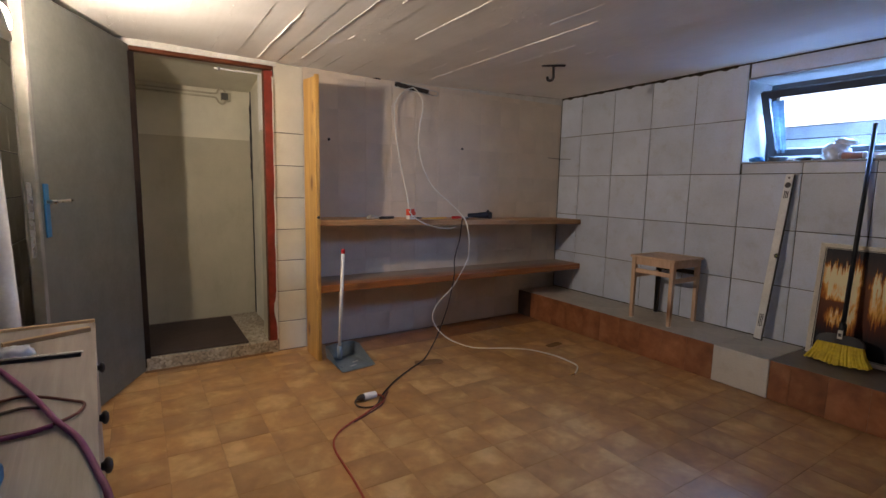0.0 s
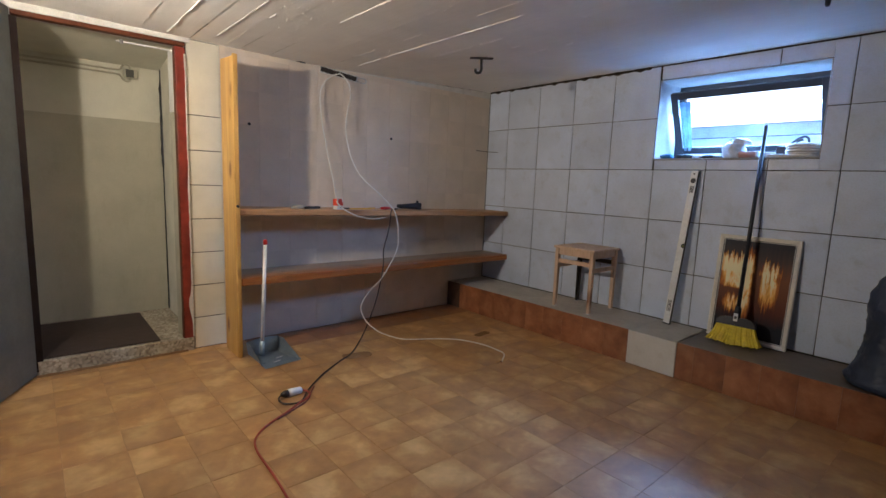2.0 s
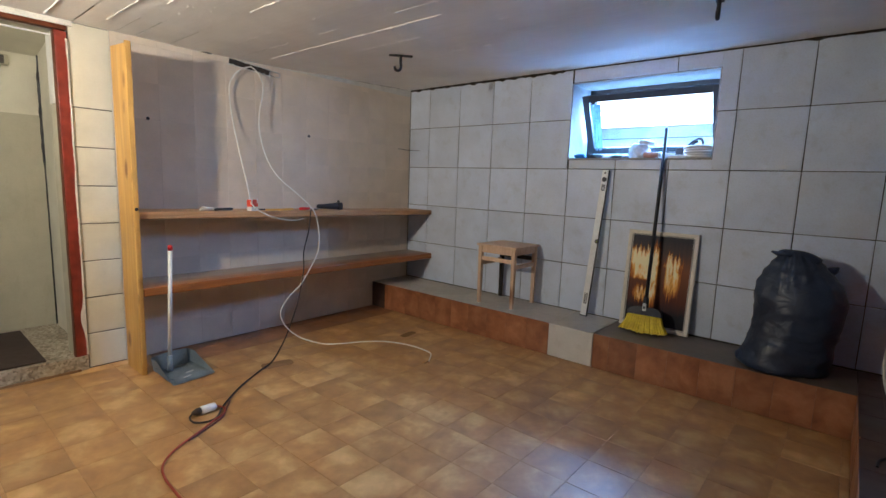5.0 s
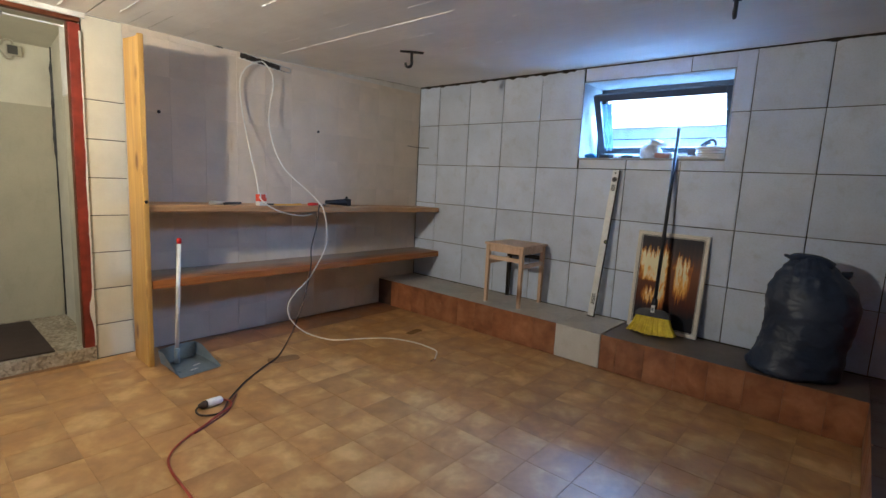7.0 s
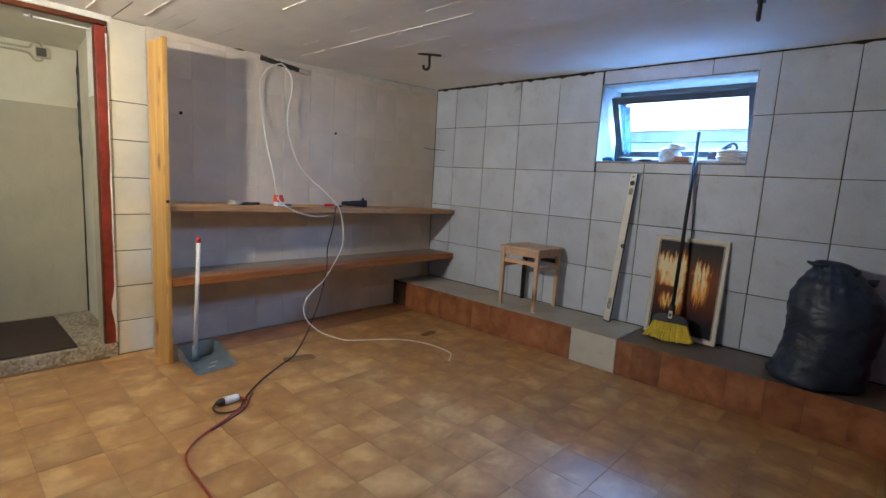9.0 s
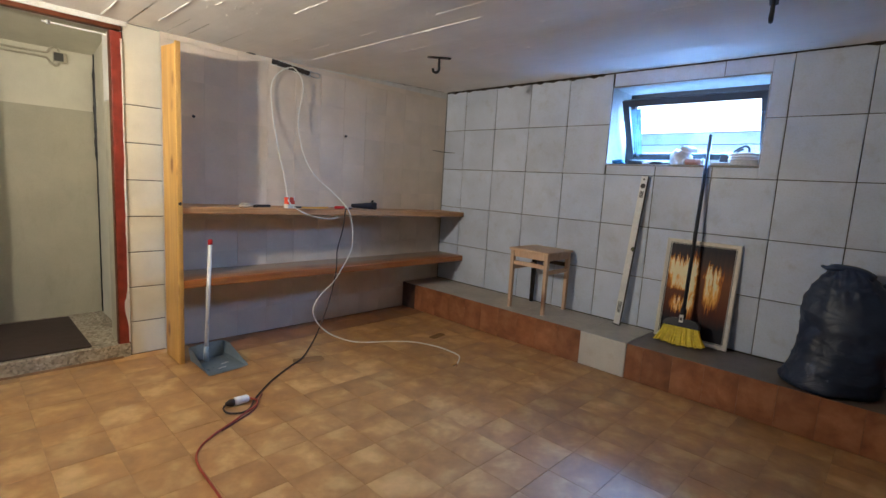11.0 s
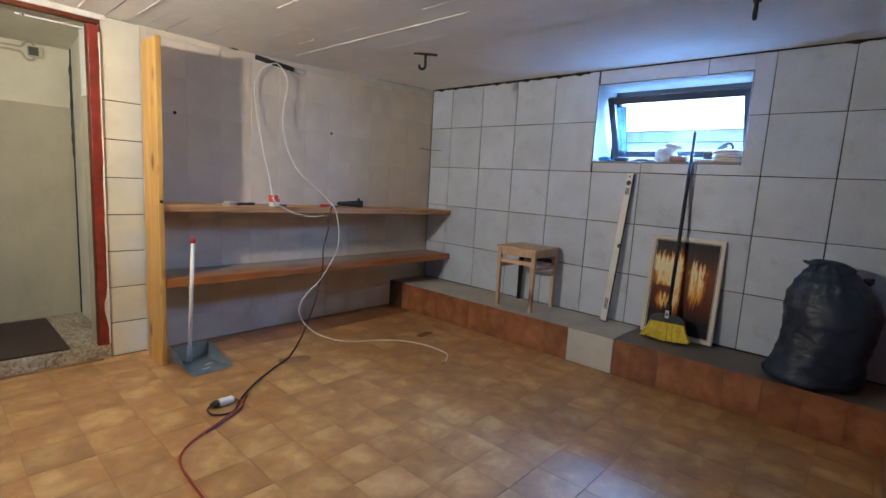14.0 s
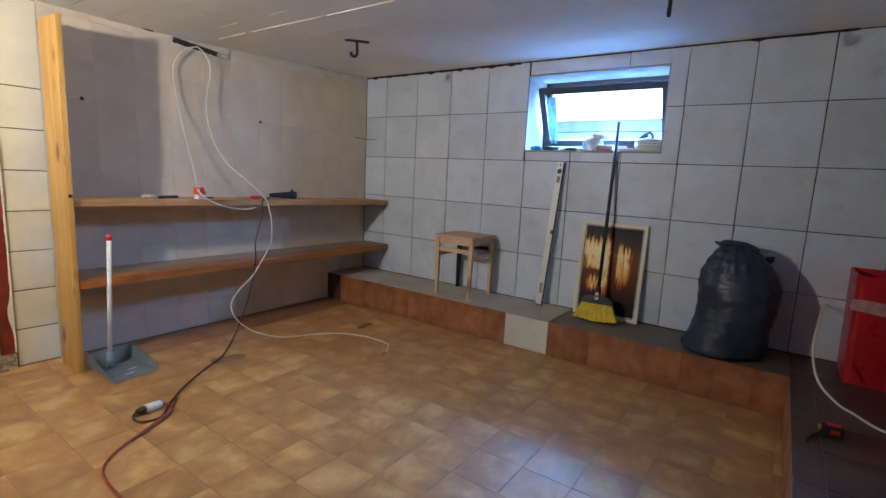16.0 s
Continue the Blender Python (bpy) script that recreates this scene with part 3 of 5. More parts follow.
        for v in made:
            v.co = Vector((cx + v.co.x, cy + v.co.y * st, ceiling_height(cx) + v.co.z * 0.8))
    add_box(bm, WEST - 0.25, 0.3, SOUTH - 0.25, 0.12, 2.30, 2.5)
    data = mesh_of("ceiling", bm, M["ceiling_paint"])
    tagged(new("ceiling", data), "white painted board-marked concrete ceiling with mortar ridges", "ceiling", kind="structure")


def build_step():
    bm = bmesh.new()
    add_box(bm, STEP_X + 0.010, 0.006, STEP_Y, 0.006, -0.003, STEP_Z - 0.006)
    add_box(bm, WEST, 0.006, SOUTH, STEP_Y - 0.010, -0.003, STEP_Z - 0.006)
    step = tagged(new("step", mesh_of("step", bm, M["dark_concrete"])), "raised concrete step along the tiled wall", "step", kind="structure")
    return step


# ---- corridor beyond the doorway ----
def build_corridor():
    z = 0.09
    bm = box(-6.8, -2.86, 0.0045, 1.12, -0.2, z - 0.002)
    tagged(new("corridor_floor", mesh_of("corridor_floor", bm, M["terrazzo"])), "speckled terrazzo corridor floor and door sill", "floor", kind="structure")
    bm = bmesh.new()
    add_box(bm, -6.8, -2.2, 0.95, 1.1, z, 2.6)
    tagged(new("corridor_wall", mesh_of("corridor_wall", bm, M["corridor_paint"])), "off-white corridor wall", "wall", kind="structure")
    dado = box(-6.69, -2.931, 0.945, 0.955, z, 1.678)
    part("dado", dado, M["corridor_oil"], bpy.data.objects["corridor_wall"], "grey-beige oil paint dado")
    tagged(new("corridor_end", mesh_of("corridor_end", box(-2.93, -2.70, 0.205, 0.944, z, 2.6), M["corridor_paint"])), "off-white corridor side wall", "wall", kind="structure")
    tagged(new("corridor_far_end", mesh_of("corridor_far_end", box(-6.8, -6.7, 0.20, 0.95, z, 2.6), M["unseen_wall"])), "bare grey corridor end wall", "wall", kind="structure")
    bm = bmesh.new()
    add_box(bm, -6.8, -2.2, 0.20, 1.12, 2.30, 2.45)
    for v in bm.verts:
        if v.co.z < 2.4:
            v.co.z = 2.24 - 0.17 * (v.co.y - 0.12)
    tagged(new("corridor_ceiling", mesh_of("corridor_ceiling", bm, M["corridor_paint"])), "sloping off-white corridor ceiling", "ceiling", kind="structure")


def build_door_frame():
    frame_ob = thing("door_frame", pose(0, 0, 0), "oxide-red steel door frame with chipped paint", "door frame", kind="structure")
    x0, x1, _, z1 = DOOR
    part("jamb", box(x1 - 0.060, x1, -0.012, 0.045, 0.03, z1 - 0.034, 0.004), M["red_frame"], frame_ob)
    part("jamb", box(x0 - 0.022, x0 + 0.026, -0.012, 0.030, 0.03, z1 - 0.034, 0.003), M["brown_frame"], frame_ob, "dark brown hinge jamb")
    part("head", box(x0, x1, -0.012, 0.045, z1 - 0.026, z1, 0.003), M["rust"], frame_ob, "rust-brown frame head")
    part("reveal", box(x1 - 0.062, x1 + 0.002, 0.047, 0.200, 1.692, z1 - 0.036, 0.004), M["edge_paint"], frame_ob, "white painted reveal")
    part("reveal", box(x1 - 0.060, x1 + 0.002, 0.047, 0.200, 0.09, 1.690, 0.004), M["corridor_oil"], frame_ob, "grey-beige painted lower reveal")
    part("stop", box(x1 - 0.064, x1 - 0.0605, -0.010, 0.046, 0.03, z1 - 0.034, 0.001), M["rust"], frame_ob, "darker inner stop of the jamb")
    part("reveal", box(x0 - 0.002, x0 + 0.006, 0.047, 0.205, 0.09, z1 - 0.036, 0.004), M["brown_frame"], frame_ob)
    part("lintel_board", box(x0 - 0.04, x1 + 0.03, -0.010, 0.004, z1 + 0.002, 2.186, 0.002), M["white_plaster"], frame_ob, "white painted board above the frame")
    ragged = bmesh.new()
    rows = []
    for k in range(70):
        z = 0.10 + k * 0.0285
        w = 0.003 + 0.020 * math.exp(-((z - 0.34) / 0.09) ** 2) + 0.010 * max(0, noise.noise((0, 0, z * 4.0)) + 0.25) + 0.006 * abs(noise.noise((5, 0, z * 22)))
        rows.append([ragged.verts.new(c) for c in ((x1 + 0.002, 0.0, z), (x1 + 0.002, -0.0150, z), (x1 - w, -0.0150, z), (x1 - w, -0.0125, z))])
    for a, c in zip(rows, rows[1:]):
        for k in range(3):
            ragged.faces.new((a[k], a[k + 1], c[k + 1], c[k]))
    part("plaster_edge", ragged, M["edge_paint"], frame_ob, "ragged white filler along the jamb")
    tagged(new("door_sill", mesh_of("door_sill", box(x0, x1, -0.018, 0.004, -0.003, 0.094, 0.004), M["terrazzo"])), "worn speckled terrazzo door sill", "sill", kind="structure")


build_floor()
build_walls()
build_ceiling()
STEP = build_step()
build_corridor()
build_door_frame()


# ---- doorway ----
def build_door():
    door = thing("door_1", pose(-3.832, -0.005, 0, 0, 0, 180 + 65.5), "grey painted steel cellar door standing wide open", "door", kind="structure")
    part("leaf", box(0, 0.92, -0.035, 0.0, 0.012, 2.150, 0.003), M["door_paint"], door)
    part("edge_strip", box(0.9205, 0.945, -0.048, 0.006, 0.012, 2.150, 0.004), M["worn_edge"], door, "pale worn edge of the door")
    part("lock_front", box(0.9455, 0.948, -0.034, -0.012, 0.93, 1.28, 0.001), M["steel"], door, "worn steel lock face")
    plate = part("lock_plate", box(0.862, 0.897, 0.0005, 0.009, 1.02, 1.275, 0.004), M["blue_plastic"], door, "blue plastic lock plate")
    handle = bmesh.new()
    add_tube(handle, [Vector((0.879, 0.009, 1.19)), Vector((0.879, 0.052, 1.19))], 0.009, 10)
    add_tube(handle, smooth_line([(0.879, 0.050, 1.19), (0.85, 0.055, 1.192), (0.775, 0.055, 1.195)], 5), 0.008, 10)
    part("lever", handle, M["steel"], plate, "bright steel lever handle", True)
    for z in (0.30, 1.80):
        part("hinge", tube([(-0.004, 0.006, z), (-0.004, 0.006, z + 0.11)], 0.008, 1, 10), M["black_steel"], door)


def build_corridor_things():
    mat = box(-0.33, 0.33, -0.42, 0.42, 0, 0.012, 0.004)
    ob = part("door_mat", mat, M["mat_fibre"], m=pose(-3.490, 0.458, 0.0885))
    tagged(ob, "dark brown fibre mat on the terrazzo floor", "mat")
    jb = thing("junction_box", pose(-3.136, 0.944, 2.040), "pale junction box with dark lid on the corridor wall", "junction box")
    part("housing", box(-0.036, 0.046, -0.032, 0, -0.040, 0.034, 0.006), M["corridor_oil"], jb)
    part("lid", box(-0.033, 0.022, -0.039, -0.0322, -0.032, 0.026, 0.004), M["lid_grey"], jb, "dark square lid")
    for side, far in ((1, 0.030), (-1, -0.022)):
        arc = [(0.004, -0.014, side * 0.036), (-0.008, -0.016, side * 0.058), (-0.030, -0.016, side * 0.064), (-0.052, -0.016, side * 0.050), (-0.066, -0.015, side * 0.026), (-0.10, -0.014, far * 0.6), (-0.30, -0.014, far * 0.55), (-1.2, -0.014, far * 0.5)]
        part("cable", tube(arc, 0.008, 6), M["corridor_oil"], jb, "grey surface conduit")
    closer = thing("door_rail", pose(-3.17, 0.075, 2.092), "thin white metal rail under the door head", "rail")
    part("rail", box(-0.16, 0.18, -0.006, 0.006, -0.006, 0.003, 0.002), M["white_plastic"], closer)
    part("clip", box(-0.14, -0.12, -0.012, 0.012, -0.014, 0.010, 0.002), M["steel"], closer)
    # dark strip: the shadow line under the sill, put in as colour
    shadow_strip = bmesh.new()
    add_tube(shadow_strip, [Vector((-3.84 + 0.029 * i, -0.021 - 0.003 * abs(math.sin(i * 2.3)), 0.002)) for i in range(30)], lambda u: 0.011 + 0.007 * abs(noise.noise((u * 23, 4, 0))), 6)
    tagged(part("mortar_fillet", shadow_strip, M["patch"]), "dark strip for the shadow line along the foot of the sill", "mortar", kind="structure")
    seal = bmesh.new()
    add_tube(seal, [Vector((-2.934, 0.905 + 0.003 * math.sin(i * 1.7), 0.10 + i * 0.05)) for i in range(41)], lambda u: 0.004 + (0.013 if 0.6 < u < 0.93 else 0.003) * (0.4 + abs(noise.noise((u * 23, 0, 0)))), 6)
    tagged(part("crack_filler", seal, M["black_steel"]), "dark ragged gap down the corridor corner", "crack")


# ---- wall lamp ----
def build_lamp():
    m = look(LAMP_AT, (LAMP_AT[0] + 1.0, LAMP_AT[1] + 0.18, LAMP_AT[2] + 0.26)) @ pose(0, 0, 0, 180, 0, 0)
    lamp = thing("wall_lamp", m, "lit round bulkhead lamp on the tiled wall", "lamp")
    part("housing", lathe([(0.0, -0.030), (0.072, -0.030), (0.085, -0.014), (0.088, 0.0), (0.080, 0.002), (0.0, 0.002)], 28), M["white_plastic"], lamp, smooth=True)
    part("base_plate", lathe([(0.0, -0.038), (0.06, -0.038), (0.06, -0.0305), (0.0, -0.0305)], 20), M["white_plastic"], lamp)
    part("arm", tube([(0, 0, -0.038), (0, 0, -0.176)], 0.014, 1, 12), M["white_plastic"], lamp, "short arm to the wall", True)
    part("wall_plate", lathe([(0.0, -0.182), (0.045, -0.180), (0.045, -0.172), (0.0, -0.168)], 18), M["white_plastic"], lamp)
    part("diffuser", lathe([(0.048, 0.003), (0.045, 0.010), (0.034, 0.017), (0.018, 0.021), (0.0, 0.022)], 28), glow_material("lit_diffuser", (1.0, 0.85, 0.58), LAMP), lamp, "glowing warm diffuser", True)


# ---- shelves ----
def build_shelves():
    up = thing("shelf_upright", pose(-2.742, -0.225, 0), "orange-stained pine upright standing beside the shelves", "upright")
    plank = box(-0.015, 0.015, -0.127, 0.120, 0.0, 2.040, 0.003)
    for v in plank.verts:
        if v.co.z > 1.9:
            v.co.z += 0.018 * (v.co.y + 0.127) / 0.247
    part("plank", plank, M["post_wood"], up)
    part("front_strip", box(-0.016, 0.0155, -0.149, -0.1275, 0.0, 2.052, 0.004), M["post_wood"], up)
    part("bolt", lathe([(0, 0), (0.011, 0), (0.009, 0.005), (0, 0.006)], 12), M["black_steel"], up, "dark bolt head", m=pose(0.0, -0.149, 1.065, 90, 0, 0))
    for name, zl, zr, th, depth in (("upper", 1.044, 0.999, 0.045, 0.348), ("lower", 0.562, 0.547, 0.055, 0.368)):
        bm = box(-2.724, -0.003, -depth, -0.003, -th, 0, 0.006, 2)
        for v in bm.verts:
            u = (v.co.x + 2.724) / 2.721
            v.co.z += zl + (zr - zl) * u + 0.002 * math.sin(v.co.x * 4)
        tagged(part("shelf_board", bm, M["upper_wood" if name == "upper" else "shelf_wood"]), f"long varnished wooden {name} wall shelf with a worn front edge", "shelf", "wall shelves")


def build_shelf_clutter():
    card = thing("small_carton", pose(-1.938, -0.27, 1.031, 0, 0, 14), "small orange and white carton on the upper shelf", "carton")
    part("body", box(-0.031, 0.031, -0.023, 0.023, 0, 0.032, 0.002), M["paper"], card)
    part("sleeve", box(-0.032, 0.032, -0.024, 0.024, 0.0325, 0.084, 0.002), M["orange"], card, "orange-red upper half")
    for x in (-0.026, 0.024):
        part("flap", box(x - 0.004, x + 0.004, -0.0255, -0.0243, 0.060, 0.092), M["paper"], card, "torn white flap")
    part("print", box(0.0, 0.016, -0.0275, -0.0255, 0.012, 0.026), M["ink"], card)
    scr = thing("screwdriver", pose(-1.522, -0.25, 1.024, 0, 0, 4), "red-handled screwdriver lying on the shelf", "screwdriver")
    part("handle", lathe([(0.0, 0), (0.011, 0.004), (0.013, 0.05), (0.010, 0.10), (0.0, 0.104)], 10), M["red_plastic"], scr, m=pose(0.0, 0, 0.014, 0, 90, 0), smooth=True)
    part("shaft", tube([(0.1, 0, 0.014), (0.25, 0, 0.012)], 0.004, 1, 8), M["steel"], scr)
    tool = thing("power_tool", pose(-1.213, -0.24, 1.019, 0, 0, -4), "dark angle grinder lying on the upper shelf", "power tool")
    part("body", lathe([(0.0, -0.125), (0.017, -0.12), (0.021, -0.04), (0.025, 0.0), (0.029, 0.07), (0.024, 0.10), (0.0, 0.105)], 14), M["navy"], tool, m=pose(0, 0, 0.034, 0, 90, 0), smooth=True)
    part("head", box(0.070, 0.118, -0.032, 0.032, 0.004, 0.066, 0.01), M["black_steel"], tool, "dark gear head")
    part("side_grip", tube([(0.092, 0.005, 0.05), (0.096, 0.012, 0.082)], 0.011, 1, 8), M["black_steel"], tool)
    fold = thing("folding_rule", pose(-1.717, -0.25, 1.028, 0, 0, 4), "yellow folding rule half opened on the shelf", "folding rule")
    part("section", box(-0.11, 0.11, -0.012, 0.0, 0, 0.014, 0.001), M["yellow_plastic"], fold)
    part("section", box(-0.05, 0.17, 0.0005, 0.012, 0, 0.014, 0.001), M["yellow_plastic"], fold, m=pose(0, 0, 0, 0, 0, 10))
    pl = thing("pliers", pose(-2.126, -0.24, 1.034, 0, 0, 10), "small black pliers on the upper shelf", "pliers")
    part("grip", tube([(0.0, 0, 0.012), (-0.05, 0.014, 0.014), (-0.10, 0.022, 0.012)], 0.009, 4), M["black_steel"], pl)
    part("grip", tube([(0.0, 0, 0.012), (-0.05, -0.014, 0.014), (-0.10, -0.022, 0.012)], 0.009, 4), M["black_steel"], pl)
    part("jaw", box(-0.01, 0.05, -0.012, 0.012, 0.004, 0.022, 0.004), M["black_steel"], pl)
    film = crumple(0.055, 0.03, 0.018, 3, 5)
    tagged(part("plastic_scrap", film, M["dull_film"], m=pose(-2.256, -0.24, 1.048), smooth=True), "crumpled clear plastic scrap on the shelf", "plastic scrap")
    bits = box(-0.06, 0.06, -0.01, 0.01, 0, 0.012, 0.003)
    tagged(part("dark_bit_case", bits, M["black_steel"], m=pose(-1.857, -0.20, 1.029, 0, 0, 5)), "thin dark tool case on the shelf", "tool case")


def crumple(rx, ry, rz, seed, folds):
    """A crumpled heap of film."""
    bm = bmesh.new()
    bmesh.ops.create_icosphere(bm, subdivisions=3, radius=1.0)
    for v in bm.verts:
        d = v.co.normalized()
        k = 1 + 0.35 * noise.noise(d * folds * 0.6 + Vector((seed, 0, 0))) + 0.22 * noise.noise(d * folds * 1.7 + Vector((0, seed, 0)))
        v.co = Vector((d.x * rx * k, d.y * ry * k, max(d.z, -0.75) * rz * k))
    return bm


def build_wall_hardware():
    # broken-out slot with the loose cables
    slot = thing("wall_slot", pose(-1.755, 0.0, 2.128, 0, 5.0, 0), "broken-out dark slot in the wall with cable ends", "wall slot")
    # no real hollow: a flat panel with the slot's shade as its colour
    part("cavity", box(-0.205, 0.13, -0.004, -0.001, -0.022, 0.022, 0.0), M["cavity"], slot, "flat dark panel for the shaded hollow")
    rim = bmesh.new()
    rng = random.Random(9)
    for i in range(34):
        u = -0.21 + 0.345 * i / 33
        for z in (-0.023, 0.023):
            made = bmesh.ops.create_icosphere(rim, subdivisions=1, radius=rng.uniform(0.004, 0.008))["verts"]
            for v in made:
                v.co += Vector((u, -0.003, z + rng.uniform(-0.003, 0.003)))
    tagged(part("plaster_rim", rim, M["white_plaster"], slot, "crumbling plaster edge"), kind="stuff")
    part("clip", tube([(0.13, -0.008, 0.016), (0.20, -0.01, 0.018), (0.215, -0.01, 0.0), (0.20, -0.01, -0.018), (0.13, -0.008, -0.016), (0.13, -0.008, 0.016)], 0.004, 5), M["steel"], slot, "bent wire loop")
    for x, z in ((-2.535, 1.651), (-1.268, 1.651)):
        nail = thing("wall_plug", pose(x, 0, z), "dark steel screw sticking out of the grey wall", "screw", "wall screws")
        part("shank", tube([(0, 0, 0), (0, -0.014, 0.001)], 0.006, 1, 8), M["black_steel"], nail)
        part("head", lathe([(0, 0), (0.012, 0), (0.010, 0.006), (0, 0.006)], 10), M["black_steel"], nail, m=pose(0, -0.014, 0.001, 90, 0, 0))
    wire = tube([(-0.172, -0.004, 1.626), (-0.11, -0.018, 1.622), (-0.05, -0.014, 1.620), (-0.008, -0.10, 1.616), (-0.006, -0.16, 1.613)], 0.003, 5)
    tagged(part("wire_stub", wire, M["black_steel"]), "thin dark wire bent round the wall corner", "wire")
    stub = tube([(-2.165, -0.004, 2.172), (-2.13, -0.03, 2.162), (-2.095, -0.01, 2.168)], 0.007, 4)
    tagged(part("cable_stub", stub, M["black_steel"]), "dark cable stub at the ceiling edge", "cable")


def ceiling_hook(x, y, turn):
    z = ceiling_height(x)
    hook = thing("ceiling_hook", pose(x, y, z, 0, 0, turn), "black steel hook screwed to the ceiling", "hook", "ceiling hooks")
    part("plate", box(-0.085, 0.085, -0.018, 0.018, -0.010, 0.0, 0.003), M["black_steel"], hook)
    pts = [(0, 0, -0.009), (0, 0, -0.05), (0.002, 0, -0.085), (-0.012, 0, -0.108), (-0.036, 0, -0.105), (-0.043, 0, -0.082)]
    part("hook", tube(pts, 0.0095, 6, 10), M["black_steel"], hook, smooth=True)


def cable(name, points, radius, material, label, category="cable", ends=None):
    ob = part(name, tube(points, radius, 9, 8), material, smooth=True)
    tagged(ob, label, category)
    return ob


def build_cables():
    r = 0.0050
    white = thing("loose_power_cable", pose(0, 0, 0), "white power cable hanging from the wall slot down to the floor", "cable")
    pts = [(-1.79, -0.010, 2.136), (-1.752, -0.030, 2.100), (-1.722, -0.055, 2.025), (-1.722, -0.060, 1.935), (-1.750, -0.062, 1.813), (-1.766, -0.075, 1.679), (-1.764, -0.105, 1.560), (-1.747, -0.145, 1.442), (-1.705, -0.190, 1.327), (-1.646, -0.235, 1.246),
           (-1.573, -0.290, 1.169), (-1.504, -0.350, 1.082), (-1.469, -0.382, 1.022), (-1.442, -0.390, 0.929), (-1.431, -0.395, 0.819), (-1.446, -0.400, 0.694), (-1.524, -0.400, 0.559), (-1.611, -0.400, 0.441), (-1.713, -0.400, 0.360), (-1.780, -0.400, 0.277), (-1.788, -0.402, 0.201),
           (-1.745, -0.410, 0.112), (-1.672, -0.440, 0.036), (-1.625, -0.520, 0.008), (-1.585, -0.669, 0.007), (-1.498, -0.749, 0.007), (-1.339, -0.838, 0.007), (-1.202, -0.958, 0.007), (-1.127, -1.145, 0.008), (-1.125, -1.31, 0.010), (-1.150, -1.41, 0.010), (-1.27, -1.50, 0.008)]
    part("sheath", tube(pts, r, 9, 8), M["white_cable"], white, smooth=True)
    for k, c in enumerate(("red_cable", "black_cable", "yellow_plastic")):
        part("core", tube([(-1.265, -1.497, 0.008), (-1.29 - 0.01 * k, -1.515 + 0.012 * k, 0.010), (-1.315 - 0.004 * k, -1.53 + 0.022 * k, 0.006)], 0.002, 4, 6), M[c], white, "stripped wire end")
    pts = [(-1.79, -0.010, 2.134), (-1.85, -0.030, 2.112), (-1.900, -0.035, 2.080), (-1.940, -0.035, 2.040), (-1.972, -0.032, 1.975), (-1.976, -0.030, 1.879), (-1.962, -0.040, 1.713), (-1.950, -0.070, 1.575), (-1.935, -0.110, 1.408), (-1.925, -0.170, 1.240), (-1.955, -0.270, 1.115), (-1.975, -0.345, 1.078),
           (-1.938, -0.366, 1.040), (-1.850, -0.372, 0.996), (-1.736, -0.372, 0.966), (-1.633, -0.372, 0.956), (-1.563, -0.372, 0.970)]
    second = thing("loose_power_cable", pose(0, 0, 0), "white power cable looping from the wall slot over the shelf edge", "cable")
    part("sheath", tube(pts, r, 9, 8), M["white_cable"], second, smooth=True)
    lead = thing("extension_lead", pose(0, 0, 0), "dark extension lead hanging from the shelf across the tiles", "cable")
    pts = [(-1.34, -0.24, 1.030), (-1.44, -0.32, 1.030), (-1.485, -0.360, 1.028), (-1.505, -0.376, 0.97), (-1.525, -0.382, 0.86), (-1.575, -0.390, 0.70), (-1.580, -0.396, 0.564), (-1.612, -0.400, 0.41), (-1.645, -0.402, 0.288), (-1.697, -0.408, 0.165), (-1.757, -0.425, 0.060), (-1.855, -0.505, 0.008), (-2.066, -0.734, 0.007), (-2.22, -0.834, 0.007),
           (-2.404, -0.963, 0.007), (-2.528, -1.072, 0.007), (-2.614, -1.161, 0.009), (-2.682, -1.250, 0.010), (-2.734, -1.268, 0.010), (-2.788, -1.232, 0.010), (-2.793, -1.176, 0.012), (-2.770, -1.148, 0.018), (-2.748, -1.148, 0.022)]
    part("sheath", tube(pts, 0.0052, 9, 8), M["black_cable"], lead, smooth=True)
    a, c = Vector((-2.646, -1.148, 0.024)), Vector((-2.728, -1.150, 0.024))
    turn = look(c, c + (c - a)) @ pose(0, 0, 0, 180, 0, 0)
    part("plug", lathe([(0.0, -0.004), (0.020, -0.002), (0.020, 0.018), (0.010, 0.042), (0.0, 0.042)], 14), M["black_cable"], lead, "black rubber plug", True, m=turn)
    red = thing("extension_lead", pose(0, 0, 0), "red extension cord with a white socket lying on the tiles", "cable")
    part("socket", lathe([(0.0, -0.086), (0.016, -0.084), (0.021, -0.076), (0.023, -0.012), (0.023, -0.005), (0.0, -0.005)], 16), M["white_plastic"], red, "white cable socket", True, m=turn)
    pts = [(-2.648, -1.148, 0.022), (-2.625, -1.146, 0.014), (-2.612, -1.185, 0.012), (-2.645, -1.245, 0.014), (-2.718, -1.283, 0.012), (-2.81, -1.335, 0.008), (-2.914, -1.390, 0.007), (-2.997, -1.452, 0.007), (-3.050, -1.526, 0.007), (-3.073, -1.623, 0.007), (-3.079, -1.743, 0.007), (-3.084, -1.871, 0.007), (-3.10, -2.05, 0.007), (-3.15, -2.35, 0.007), (-3.28, -2.85, 0.007), (-3.48, -3.32, 0.007)]
    part("sheath", tube(pts, 0.0056, 9, 8), M["red_cable"], red, smooth=True)
